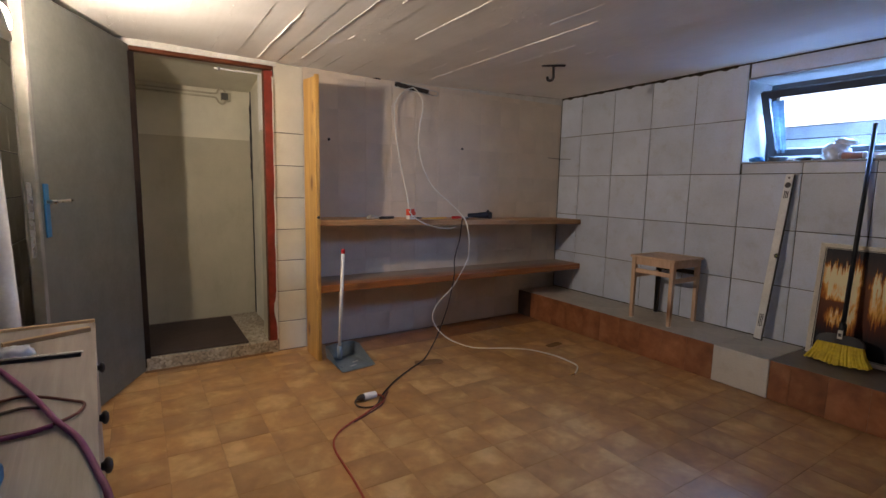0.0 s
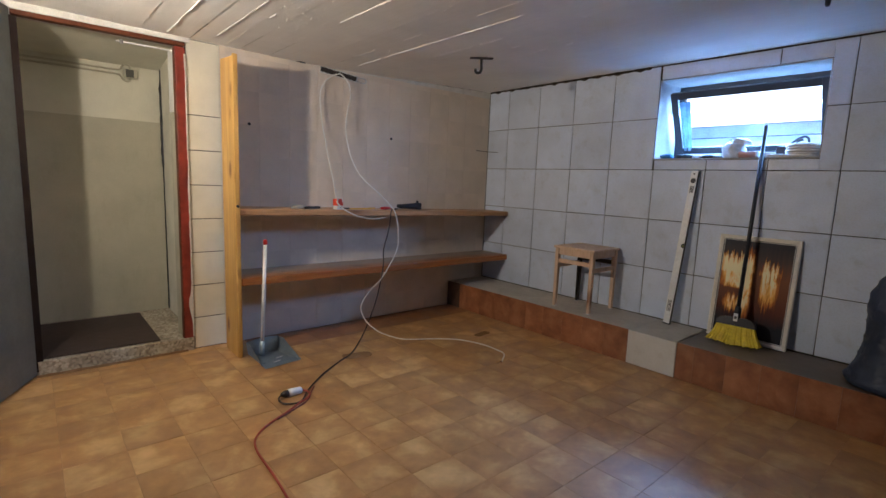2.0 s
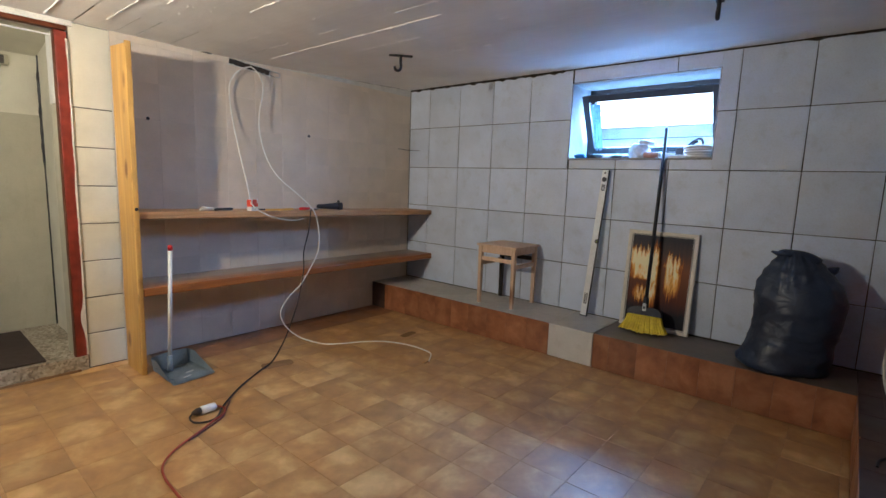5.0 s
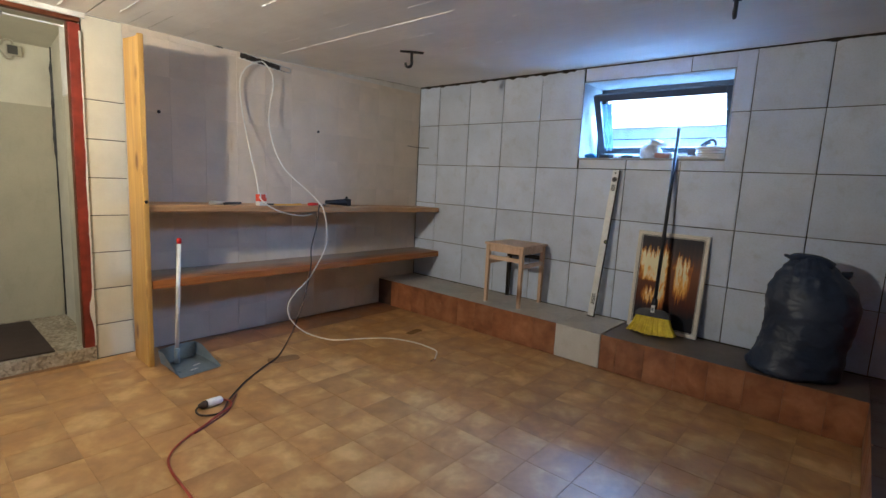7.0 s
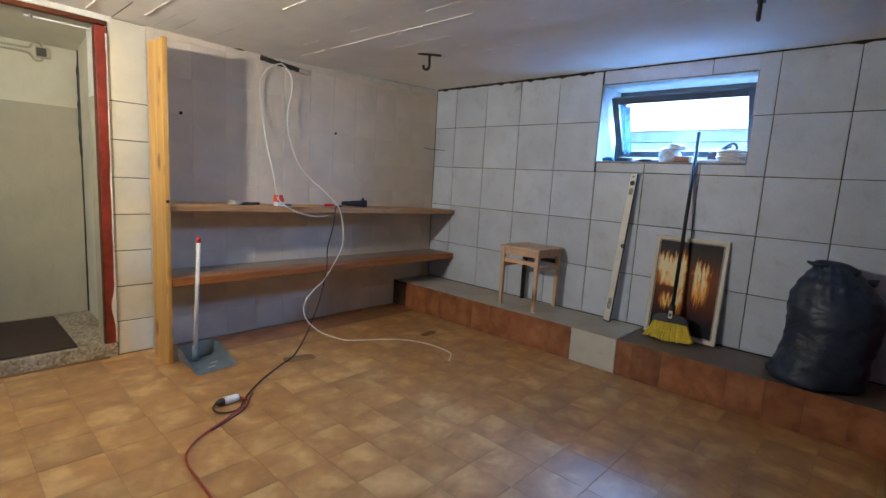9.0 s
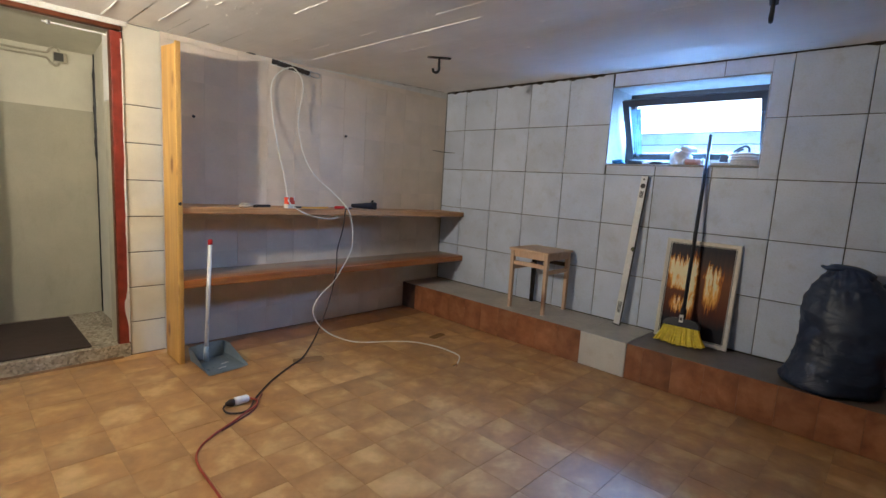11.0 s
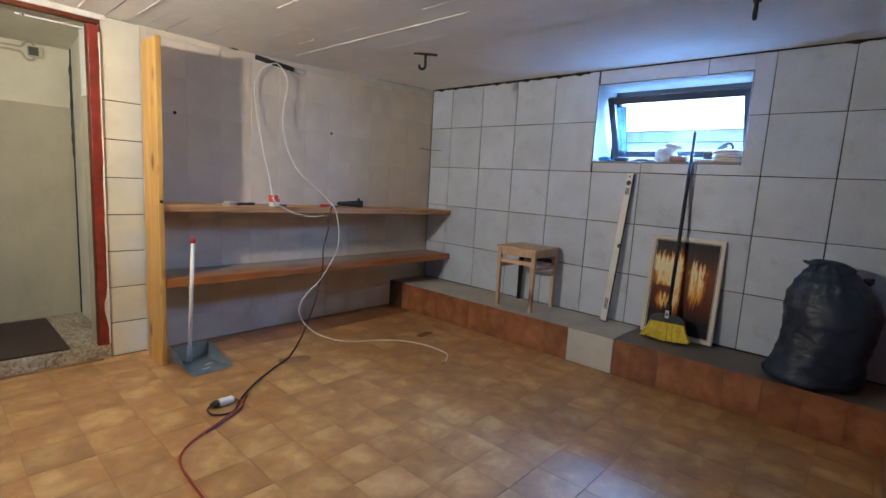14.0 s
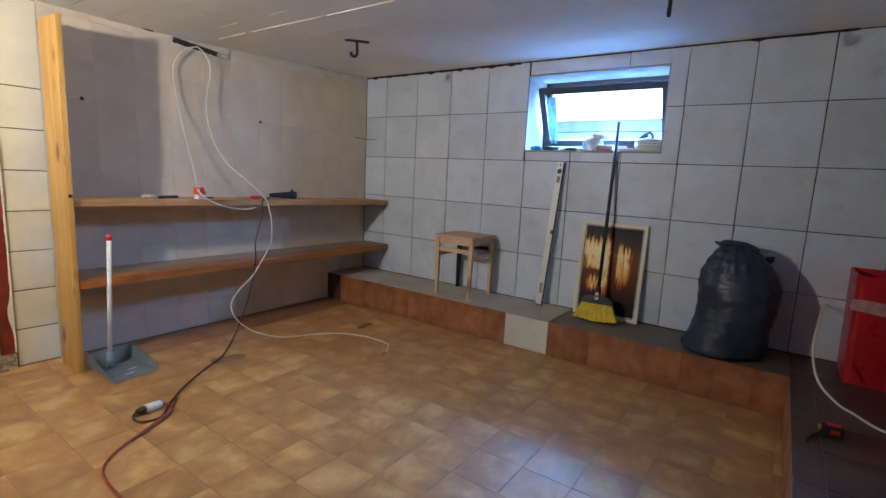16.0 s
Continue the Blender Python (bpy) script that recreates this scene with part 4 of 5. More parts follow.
    pts = [(-2.545, -1.11, 0.006), (-2.60, -1.185, 0.010), (-2.665, -1.268, 0.006), (-2.80, -1.343, 0.006), (-2.88, -1.378, 0.0045)]
    cable("brown_cord", pts, 0.0042, M["dark_red_cable"], "dark red cord lying along the red extension cord")


# ---- dustpan ----
def build_dustpan():
    pan = thing("dustpan", pose(-2.573, -0.531, 0.0, 0, 0, 7.3), "grey-blue plastic dustpan with a long white handle", "dustpan")
    w, h = 0.136, 0.112
    bm = bmesh.new()
    n, m = 14, 10
    # a scoop: flat at the lip, its walls rising in a curve towards the back
    grid = []
    for j in range(m + 1):
        v = j / m
        y = -0.135 + 0.27 * v
        half = w * (1.0 - 0.10 * v)
        rim = 0.012 + (h - 0.012) * min(1.0, v / 0.80) ** 1.1
        row = []
        for i in range(n + 1):
            u = -1 + 2 * i / n
            if abs(u) > 0.8:
                k = (abs(u) - 0.8) / 0.2
                row.append(bm.verts.new((math.copysign(half * (0.90 + 0.10 * min(1, k * 1.6)), u), y, 0.006 + (rim - 0.006) * k ** 1.2)))
            else:
                row.append(bm.verts.new((half * 0.90 * u / 0.8, y, 0.006 + 0.01 * v)))
        grid.append(row)
    back = []
    for i, v in enumerate(grid[-1]):
        u = -1 + 2 * i / n
        back.append(bm.verts.new((v.co.x, 0.150, h + 0.012 - 0.012 * u * u if abs(u) <= 0.86 else v.co.z)))
    grid.append(back)
    for a, b in zip(grid, grid[1:]):
        for i in range(n):
            bm.faces.new((a[i], a[i + 1], b[i + 1], b[i]))
    bmesh.ops.solidify(bm, geom=bm.faces[:], thickness=0.004)
    part("pan", bm, M["grey_plastic"], pan)
    part("ferrule", lathe([(0.0, 0), (0.018, 0), (0.0155, 0.104), (0.0, 0.104)], 16), M["grey_plastic"], pan, m=pose(-0.034, 0.092, 0.018), smooth=True)
    part("handle", tube([(-0.032, 0.0915, 0.118), (-0.008, 0.078, 0.815)], 0.0125, 1, 14), M["white_plastic"], pan, "white tube handle", True)
    part("cap", lathe([(0.0, 0), (0.0145, 0), (0.0145, 0.026), (0.010, 0.034), (0.0, 0.034)], 14), M["red_plastic"], pan, "red end cap", True, m=pose(-0.008, 0.078, 0.808))
    for i, x in enumerate((-0.02, 0.035)):
        part("print", box(x - 0.026, x + 0.026, -0.075 + 0.05 * i, -0.062 + 0.05 * i, 0.0125 + 0.0022 * i, 0.0135 + 0.0022 * i), M["paper"], pan, "worn white print", m=pose(0, 0, 0, 0, 0, 8))


# ---- things on the step ----
def build_stool():
    st = thing("stool", pose(-0.218, -1.453, STEP_Z, 0, 0, 0), "raw beech wooden stool standing on the step", "stool")
    h, s = 0.528, 0.180
    seat = box(-s - 0.016, s + 0.016, -s - 0.018, s + 0.018, h - 0.020, h, 0.006, 3)
    part("seat", seat, M["stool_wood"], st)
    for sx in (-1, 1):
        for sy in (-1, 1):
            leg = bmesh.new()
            add_box(leg, -0.018, 0.018, -0.018, 0.018, 0.0, h - 0.021, 0.004)
            for v in leg.verts:
                if v.co.z < 0.1:
                    v.co.x *= 0.78
                    v.co.y *= 0.78
            dark = sx == 1 and sy == 1
            part("foot_pad", box(-0.014, 0.014, -0.014, 0.014, -0.001, 0.009, 0.002), M["white_plastic"], st, m=pose(sx * (s - 0.012), sy * (s - 0.012), 0.0))
            part("leg", leg, M["wood_dark" if dark else "stool_wood"], st, "dark rear leg" if dark else "", m=pose(sx * (s - 0.012), sy * (s - 0.012), 0))
    for k in (-1, 1):
        part("apron", box(-s + 0.008, s - 0.008, k * (s - 0.012) - 0.009, k * (s - 0.012) + 0.009, h - 0.075, h - 0.0205, 0.002), M["stool_wood"], st)
        part("apron", box(k * (s - 0.012) - 0.009, k * (s - 0.012) + 0.009, -s + 0.008, s - 0.008, h - 0.075, h - 0.0205, 0.002), M["stool_wood"], st)
        part("stretcher", box(-s + 0.008, s - 0.008, k * (s - 0.012) - 0.008, k * (s - 0.012) + 0.008, h - 0.19, h - 0.155, 0.003), M["stool_wood"], st)
    part("stretcher", box(-s + 0.004, -s + 0.020, -s + 0.008, s - 0.008, h - 0.145, h - 0.110, 0.003), M["stool_wood"], st)
    part("stretcher", box(s - 0.020, s - 0.004, -s + 0.008, s - 0.008, h - 0.145, h - 0.110, 0.003), M["wood_dark"], st, "dark rear stretcher")


def build_level():
    base = Vector((-0.098, -2.130, STEP_Z))
    top = Vector((-0.030, -2.197, STEP_Z + 1.16))
    z = (top - base).normalized()
    x = Vector((0, -1, 0.0))
    x = (x - z * x.dot(z)).normalized()
    y = z.cross(x)
    m = Matrix((x, y, z)).transposed().to_4x4()
    m.translation = base + Vector((0, 0, 0.004))
    lev = thing("spirit_level", m, "long white spirit level leaning against the tiled wall", "spirit level")
    L = 1.18
    part("body", box(-0.025, 0.025, -0.012, 0.012, 0, L, 0.003), M["aluminium"], lev)
    face = 1 if y.x < 0 else -1
    f = face * 0.0122
    for z0, w in ((L - 0.075, 0.019), (0.0, 0.0)):
        if w:
            part("vial_ring", lathe([(0.0, 0), (w, 0), (w * 0.9, 0.004), (0.0, 0.004)], 18), M["ink"], lev, "round dark end vial", m=pose(0, f, z0, -90 * face, 0, 0))
    part("hang_hole", lathe([(0, 0), (0.007, 0), (0.007, 0.002), (0, 0.002)], 12), M["ink"], lev, m=pose(0.0, f, L - 0.025, -90 * face, 0, 0))
    part("vial", lathe([(0.0, 0), (0.018, 0), (0.016, 0.005), (0.0, 0.005)], 16), M["ink"], lev, "dark half-round middle vial", m=pose(0.020, f, L * 0.52, -90 * face, 0, 0))
    part("bubble", tube([(0.020, f * 1.35, L * 0.52 - 0.008), (0.020, f * 1.35, L * 0.52 + 0.008)], 0.004, 1, 8), M["vial"], lev)
    part("edge_strip", box(0.0252, 0.0275, -0.0115, 0.0115, 0.004, L - 0.004), M["ink"], lev, "thin dark edge strip")
    part("end_cap", box(-0.026, 0.0278, -0.013, 0.013, -0.003, 0.007), M["ink"], lev, "black end cap")
    for k in range(3):
        part("print", box(-0.012 + 0.010 * k, -0.006 + 0.010 * k, min(f, f + face * 0.001), max(f, f + face * 0.001), L - 0.165, L - 0.115), M["ink"], lev, "dark printed bar")
        part("print", box(-0.012 + 0.010 * k, -0.007 + 0.010 * k, min(f, f + face * 0.001), max(f, f + face * 0.001), 0.10, 0.19), M["ink"], lev)


def build_picture():
    W, H = 0.49, 0.735
    lean = math.degrees(math.atan2(0.062, H))
    pic = thing("painting", pose(-0.074, -2.663, STEP_Z, 0, lean, 0), "amber and black painting of dusk light in a cream frame", "painting")
    b = 0.034
    # mitred members: outer bead, shallow slope, dark groove and inner lip
    section = ((0.0, 0.012), (0.0, -0.010), (0.005, -0.013), (0.020, -0.009), (0.025, -0.006), (b, -0.004), (b, 0.002))
    corners = ((-W / 2, 0.0, 1, 1), (W / 2, 0.0, -1, 1), (W / 2, H, -1, -1), (-W / 2, H, 1, -1))
    for k in range(4):
        bm = bmesh.new()
        ends = [[bm.verts.new((d, cy + sy * u, cz + sz * u)) for u, d in section] for cy, cz, sy, sz in (corners[k], corners[(k + 1) % 4])]
        n = len(section)
        for i in range(n):
            bm.faces.new((ends[0][i], ends[0][(i + 1) % n], ends[1][(i + 1) % n], ends[1][i]))
        bm.faces.new(ends[0])
        bm.faces.new(ends[1][::-1])
        part("frame_rail" if k % 2 == 0 else "frame_side", bm, M["frame_white"], pic)
    for y0, y1, z0, z1 in ((-W / 2 + b - 0.007, -W / 2 + b - 0.003, b, H - b), (W / 2 - b + 0.003, W / 2 - b + 0.007, b, H - b), (-W / 2 + b, W / 2 - b, H - b + 0.003, H - b + 0.007), (-W / 2 + b, W / 2 - b, b - 0.007, b - 0.003)):
        part("groove", box(-0.0062, -0.003, y0, y1, z0, z1), M["ink"], pic, "narrow dark groove")
    part("canvas", box(0.001, 0.006, -W / 2 + b - 0.004, W / 2 - b + 0.004, b - 0.004, H - b + 0.004), M["painting"], pic, "glossy painted canvas")


def build_broom():
    base = Vector((-0.195, -2.637, STEP_Z + 0.15))
    top = Vector((0.018, -2.606, 1.741))
    z = (top - base).normalized()
    x = Vector((0, -1, 0))
    x = (x - z * x.dot(z) - Vector((0, 0, 0))).normalized()
    y = z.cross(x)
    m = Matrix((x, y, z)).transposed().to_4x4()
    m.translation = base
    broom = thing("broom", m, "yellow-bristled broom with a dark handle leaning on the window ledge", "broom")
    L = (top - base).length
    part("handle", tube([(0, 0, 0.03), (0, 0, L)], 0.0125, 1, 12), M["navy"], broom, "dark blue-black handle", True)
    head = bmesh.new()
    n = 16
    rows = []
    for i in range(n + 1):
        u = -1 + 2 * i / n
        hx = u * 0.120
        zt = 0.034 * (1 - abs(u) ** 5) + 0.004
        rows.append([head.verts.new(c) for c in ((hx, -0.020, -0.020), (hx, 0.020, -0.020), (hx, 0.016, zt), (hx, -0.016, zt))])
    for a, b in zip(rows, rows[1:]):
        for k in range(4):
            head.faces.new((a[k], a[(k + 1) % 4], b[(k + 1) % 4], b[k]))
    head.faces.new(rows[0])
    head.faces.new(rows[-1][::-1])
    part("head", head, M["navy"], broom, "dark plastic broom head")
    part("socket", lathe([(0.022, 0.03), (0.020, 0.10), (0.013, 0.115), (0.0, 0.115)], 14), M["navy"], broom, smooth=True)
    part("tag", box(-0.013, 0.013, -0.027, -0.0245, 0.012, 0.066, 0.001), M["paper"], broom, "white paper tag")
    part("tag_print", box(-0.008, 0.007, -0.0282, -0.0271, 0.026, 0.046), M["ink"], broom, "dark printed bar on the tag")
    part("tag", box(-0.013, 0.013, 0.0245, 0.027, 0.03, 0.075, 0.001), M["paper"], broom)
    rng = random.Random(2)
    br = bmesh.new()
    for i in range(32):
        for j in range(5):
            u = -1 + 2 * (i // 2 * 2 + 0.5 + (i % 2 - 0.5) * 0.72 + rng.uniform(-0.12, 0.12)) / 31
            v = -1 + 2 * j / 4
            a = Vector((u * 0.112, v * 0.014, -0.019))
            ln = 0.133 + rng.uniform(-0.010, 0.004) - 0.016 * abs(u)
            tip = Vector((u * 0.160 + rng.uniform(-0.004, 0.004), v * 0.03 + rng.uniform(-0.004, 0.004), -0.019 - ln))
            mid = (a + tip) / 2 + Vector((-u * 0.008, 0, 0))
            add_tube(br, [a, mid, tip], lambda q: 0.0044 + 0.0036 * q, 5)
    part("bristles", br, M["yellow"], broom, "flared yellow bristles")


def build_bin_bag():
    bm = bmesh.new()
    n, m = 72, 60
    H = 0.70
    outline = ((0.0, 1.02), (0.03, 1.10), (0.12, 1.06), (0.30, 0.97), (0.45, 0.93), (0.60, 0.91), (0.72, 0.85), (0.82, 0.73), (0.90, 0.57), (0.96, 0.42), (1.0, 0.30))
    rings = []
    for j in range(m + 1):
        u = j / m
        k = next(k for k in range(len(outline) - 1) if u <= outline[k + 1][0] + 1e-9)
        (u0, r0), (u1, r1) = outline[k], outline[k + 1]
        s = (u - u0) / (u1 - u0)
        prof = r0 + (r1 - r0) * s * s * (3 - 2 * s)
        ring = []
        for i in range(n):
            a = 2 * math.pi * i / n
            c, d = math.cos(a), math.sin(a)
            soft = 0.14 * noise.noise(Vector((c * 1.1, d * 1.1, u * 2.2 + 7)))
            slack = 0.10 * (0.35 - abs(noise.noise(Vector((c * 1.6 + 2, d * 1.6, u * 6 + 0.8 * c)))))
            crease = 0.045 * (0.3 - abs(noise.noise(Vector((c * 3.2, d * 3.2 + 5, u * 11 - 1.5 * d)))))
            pleat = 0.05 * max(0.0, u - 0.62) / 0.38 * math.sin(11 * a + 3 * math.sin(2 * a))
            tuck = 0.16 * max(0.0, -d) * max(0.0, 1 - u / 0.45)
            r = prof * (1 + soft + slack + crease + pleat - tuck)
            lean = 0.028 * (1 - u) - 0.022 * math.sin(u * math.pi) + 0.07 * max(0.0, u - 0.55)
            ring.append(bm.verts.new((0.215 * r * c, 0.231 * r * d + lean, u * H)))
        rings.append(ring)
    for a, b in zip(rings, rings[1:]):
        for k in range(n):
            bm.faces.new((a[k], a[(k + 1) % n], b[(k + 1) % n], b[k]))
    bm.faces.new(rings[0][::-1])
    bm.faces.new(rings[-1])
    bag = thing("rubbish_bag", pose(-0.250, -3.520, STEP_Z, 0, 0, 0), "full black plastic rubbish bag slumped on the step", "rubbish bag")
    part("body", bm, M["bag"], bag, smooth=True)
    for pts, r in (([(0.0, -0.06, 0.645), (-0.02, 0.02, 0.685), (-0.035, 0.08, 0.694), (-0.04, 0.125, 0.689), (-0.045, 0.155, 0.699)], 0.062), ([(0.06, -0.10, 0.57), (0.06, -0.14, 0.61), (0.05, -0.165, 0.632)], 0.05)):
        line = smooth_line(pts, 6)
        ear = bmesh.new()
        add_tube(ear, line, lambda q, r=r: r * (1 - 0.86 * q ** 1.4) * (1 + 0.10 * math.sin(13 * q)), 14)
        for v in ear.verts:
            near = min(line, key=lambda p: (Vector(p) - v.co).length)
            v.co.z = near[2] + (v.co.z - near[2]) * 0.55
        part("gathered_corner", ear, M["bag"], bag, smooth=True)


def build_red_bin():
    b = thing("red_bin", pose(-0.195, -4.272, STEP_Z), "tall red plastic bin with torn white tape", "bin")
    bm = bmesh.new()
    rings = []
    for s, z in ((0.94, 0.0), (1.0, 0.585), (1.0, 0.605), (0.95, 0.605), (0.90, 0.02)):
        ring = []
        for sx, sy in ((-1, -1), (1, -1), (1, 1), (-1, 1)):
            for k in range(4):
                a = math.radians({(-1, -1): 180, (1, -1): 270, (1, 1): 0, (-1, 1): 90}[(sx, sy)] + 30 * k)
                ring.append(bm.verts.new(((sx * 0.165 + 0.03 * math.cos(a)) * s, (sy * 0.175 + 0.03 * math.sin(a)) * s, z)))
        rings.append(ring)
    n = len(rings[0])
    for a, c in zip(rings, rings[1:]):
        for k in range(n):
            bm.faces.new((a[k], a[(k + 1) % n], c[(k + 1) % n], c[k]))
    bm.faces.new(rings[0][::-1])
    bm.faces.new(rings[-1])
    part("tub", bm, M["bin_red"], b)
    part("rim", box(-0.202, -0.197, -0.212, 0.212, 0.56, 0.608, 0.002), M["bin_red"], b)
    tape = bmesh.new()
    add_box(tape, -0.199, -0.1965, -0.20, 0.215, 0.405, 0.465)
    bmesh.ops.subdivide_edges(tape, edges=tape.edges, cuts=6)
    for v in tape.verts:
        v.co.z += 0.035 * noise.noise((v.co.y * 14, v.co.z * 20, 0)) + 0.05 * v.co.y
        v.co.x -= 0.002 * abs(noise.noise((v.co.y * 40, 3, v.co.z * 20)))
    part("tape", tape, M["dull_tape"], b, "torn milky tape")
    pts = [(-0.03, -4.00, 0.60), (-0.12, -3.97, 0.62), (-0.45, -3.93, 0.58), (-0.66, -3.915, 0.46), (-0.74, -3.95, 0.34), (-0.80, -4.03, 0.27), (-0.87, -4.09, 0.262), (-1.0, -4.185, 0.262), (-1.05, -4.4, 0.262)]
    cable("white_hose", pts, 0.0062, M["white_cable"], "white cable looping down onto the dark platform")
    t = thing("tape_measure", pose(-1.205, -3.983, STEP_Z, 0, 0, -75), "black and red tape measure on the dark tiles", "tape measure")
    part("case", box(-0.04, 0.04, -0.022, 0.022, 0.0, 0.055, 0.012, 3), M["black_steel"], t)
    part("grip", box(-0.012, 0.020, -0.0235, -0.0222, 0.024, 0.040, 0.0), M["red_plastic"], t, "small red side panel")
    part("grip", box(-0.020, 0.026, -0.016, 0.012, 0.0552, 0.058, 0.0), M["red_plastic"], t, "red label on top")
    part("button", box(-0.048, -0.040, -0.008, 0.008, 0.03, 0.05, 0.003), M["yellow_plastic"], t, "yellow thumb lock")
    part("strap", tube([(-0.04, 0, 0.012), (-0.09, -0.04, 0.005), (-0.115, -0.10, 0.004)], 0.005, 5), M["black_steel"], t)


# ---- window ----
def build_window():
    y0, y1, z0, z1 = WINDOW
    win = thing("window_1", pose(0, 0, 0), "small dark-framed cellar window tilted open in a deep reveal", "window", kind="structure")
    # lining of the reveal
    part("reveal", box(0.007, 0.425, y0, y0 + 0.006, z0, z1), M["reveal_paint"], win)
    part("reveal", box(0.007, 0.425, y1 - 0.006, y1, z0, z1), M["reveal_paint"], win)
    part("reveal", box(0.007, 0.425, y0 + 0.006, y1 - 0.006, z1 - 0.006, z1), M["reveal_paint"], win)
    part("window_sill", box(0.004, 0.425, y0 + 0.006, y1 - 0.006, z0, z0 + 0.012, 0.002), M["sill_cement"], win, "smooth grey cement sill")
    # fixed frame
    fx = 0.345
    for a in ((y0 + 0.006, y0 + 0.05, z0 + 0.012, z1 - 0.006), (y1 - 0.05, y1 - 0.006, z0 + 0.012, z1 - 0.006), (y0 + 0.05, y1 - 0.05, z1 - 0.05, z1 - 0.006), (y0 + 0.05, y1 - 0.05, z0 + 0.012, z0 + 0.05)):
        part("fixed_frame", box(fx, fx + 0.05, a[0], a[1], a[2], a[3], 0.003), M["dark_frame"], win)
    # hopper sash, hinged below and leaning into the room
    tilt = pose(fx - 0.045, 0, z0 + 0.064, 0, -26, 0)
    sash = part("sash", bmesh_empty_frame(y0 + 0.010, y1 - 0.05, 0.0, 0.500, 0.052, 0.042), M["dark_frame"], win, "dark sash tilted inwards", m=tilt)
    pane = part("pane", box(0.018, 0.022, y0 + 0.060, y1 - 0.100, 0.050, 0.450), M["glass"], sash)
    pane.visible_shadow = False
    part("stay", tube([(fx - 0.02, y1 - 0.02, z0 + 0.40), (fx - 0.13, y1 - 0.020, z0 + 0.40), (fx - 0.16, y1 - 0.03, z0 + 0.37)], 0.004, 5), M["steel"], win)
    # pleated film hanging beside the pane
    film = bmesh.new()
    rows = []
    for j in range(9):
        z = 0.03 + 0.40 * j / 8
        rows.append([film.verts.new((-0.004 - 0.008 * math.sin(i * 1.5), y1 - 0.115 - 0.010 * i * (0.75 + 0.3 * j / 8), z)) for i in range(9)])
    for a, b in zip(rows, rows[1:]):
        for k in range(8):
            film.faces.new((a[k], a[k + 1], b[k + 1], b[k]))
    bmesh.ops.solidify(film, geom=film.faces[:], thickness=0.0012)
    part("film_strip", film, M["blue_film"], sash, "pleated milky plastic film", True)


def bmesh_empty_frame(y0, y1, z0, z1, w, d):
    bm = bmesh.new()
    add_box(bm, 0, d, y0, y0 + w, z0, z1, 0.004)
    add_box(bm, 0, d, y1 - w, y1, z0, z1, 0.004)
    add_box(bm, 0.001, d - 0.001, y0 + w, y1 - w, z0, z0 + w, 0.003)
    add_box(bm, 0.001, d - 0.001, y0 + w, y1 - w, z1 - w, z1, 0.003)
    return bm


def build_outside():
    # top is out of view; made dark so less light reaches the ceiling
    tagged(new("ground", mesh_of("ground", box(0.95, 60, -60, 60, 1.2, 1.875), M["yard"])), "ground above the light well, unseen top made dark to cut upward light", "ground", kind="structure")
    sky = box(40, 40.2, -60, 60, 1.9, 45)
    tagged(new("backdrop", mesh_of("backdrop", sky, glow_material("overcast_sky", (0.86, 0.95, 1.0), 2.4))), "plain bright overcast sky far outside", "sky", kind="structure")
    bm = bmesh.new()
    add_box(bm, 0.42, 0.949, -3.4, -3.2, 1.2, 1.875)
    add_box(bm, 0.42, 0.949, -1.6, -1.4, 1.2, 1.875)
    add_box(bm, 0.42, 0.949, -3.2, -1.6, 1.2, 1.45)
    tagged(new("light_well", mesh_of("light_well", bm, M["outer_concrete"])), "concrete light well outside the cellar window", "light well", kind="structure")
    for z in (1.455, 1.560, 1.665, 1.770):
        board = box(0.936, 0.949, -3.19, -1.61, z, z + 0.098, 0.004)
        part("board", board, M["outer_concrete"], bpy.data.objects["light_well"])


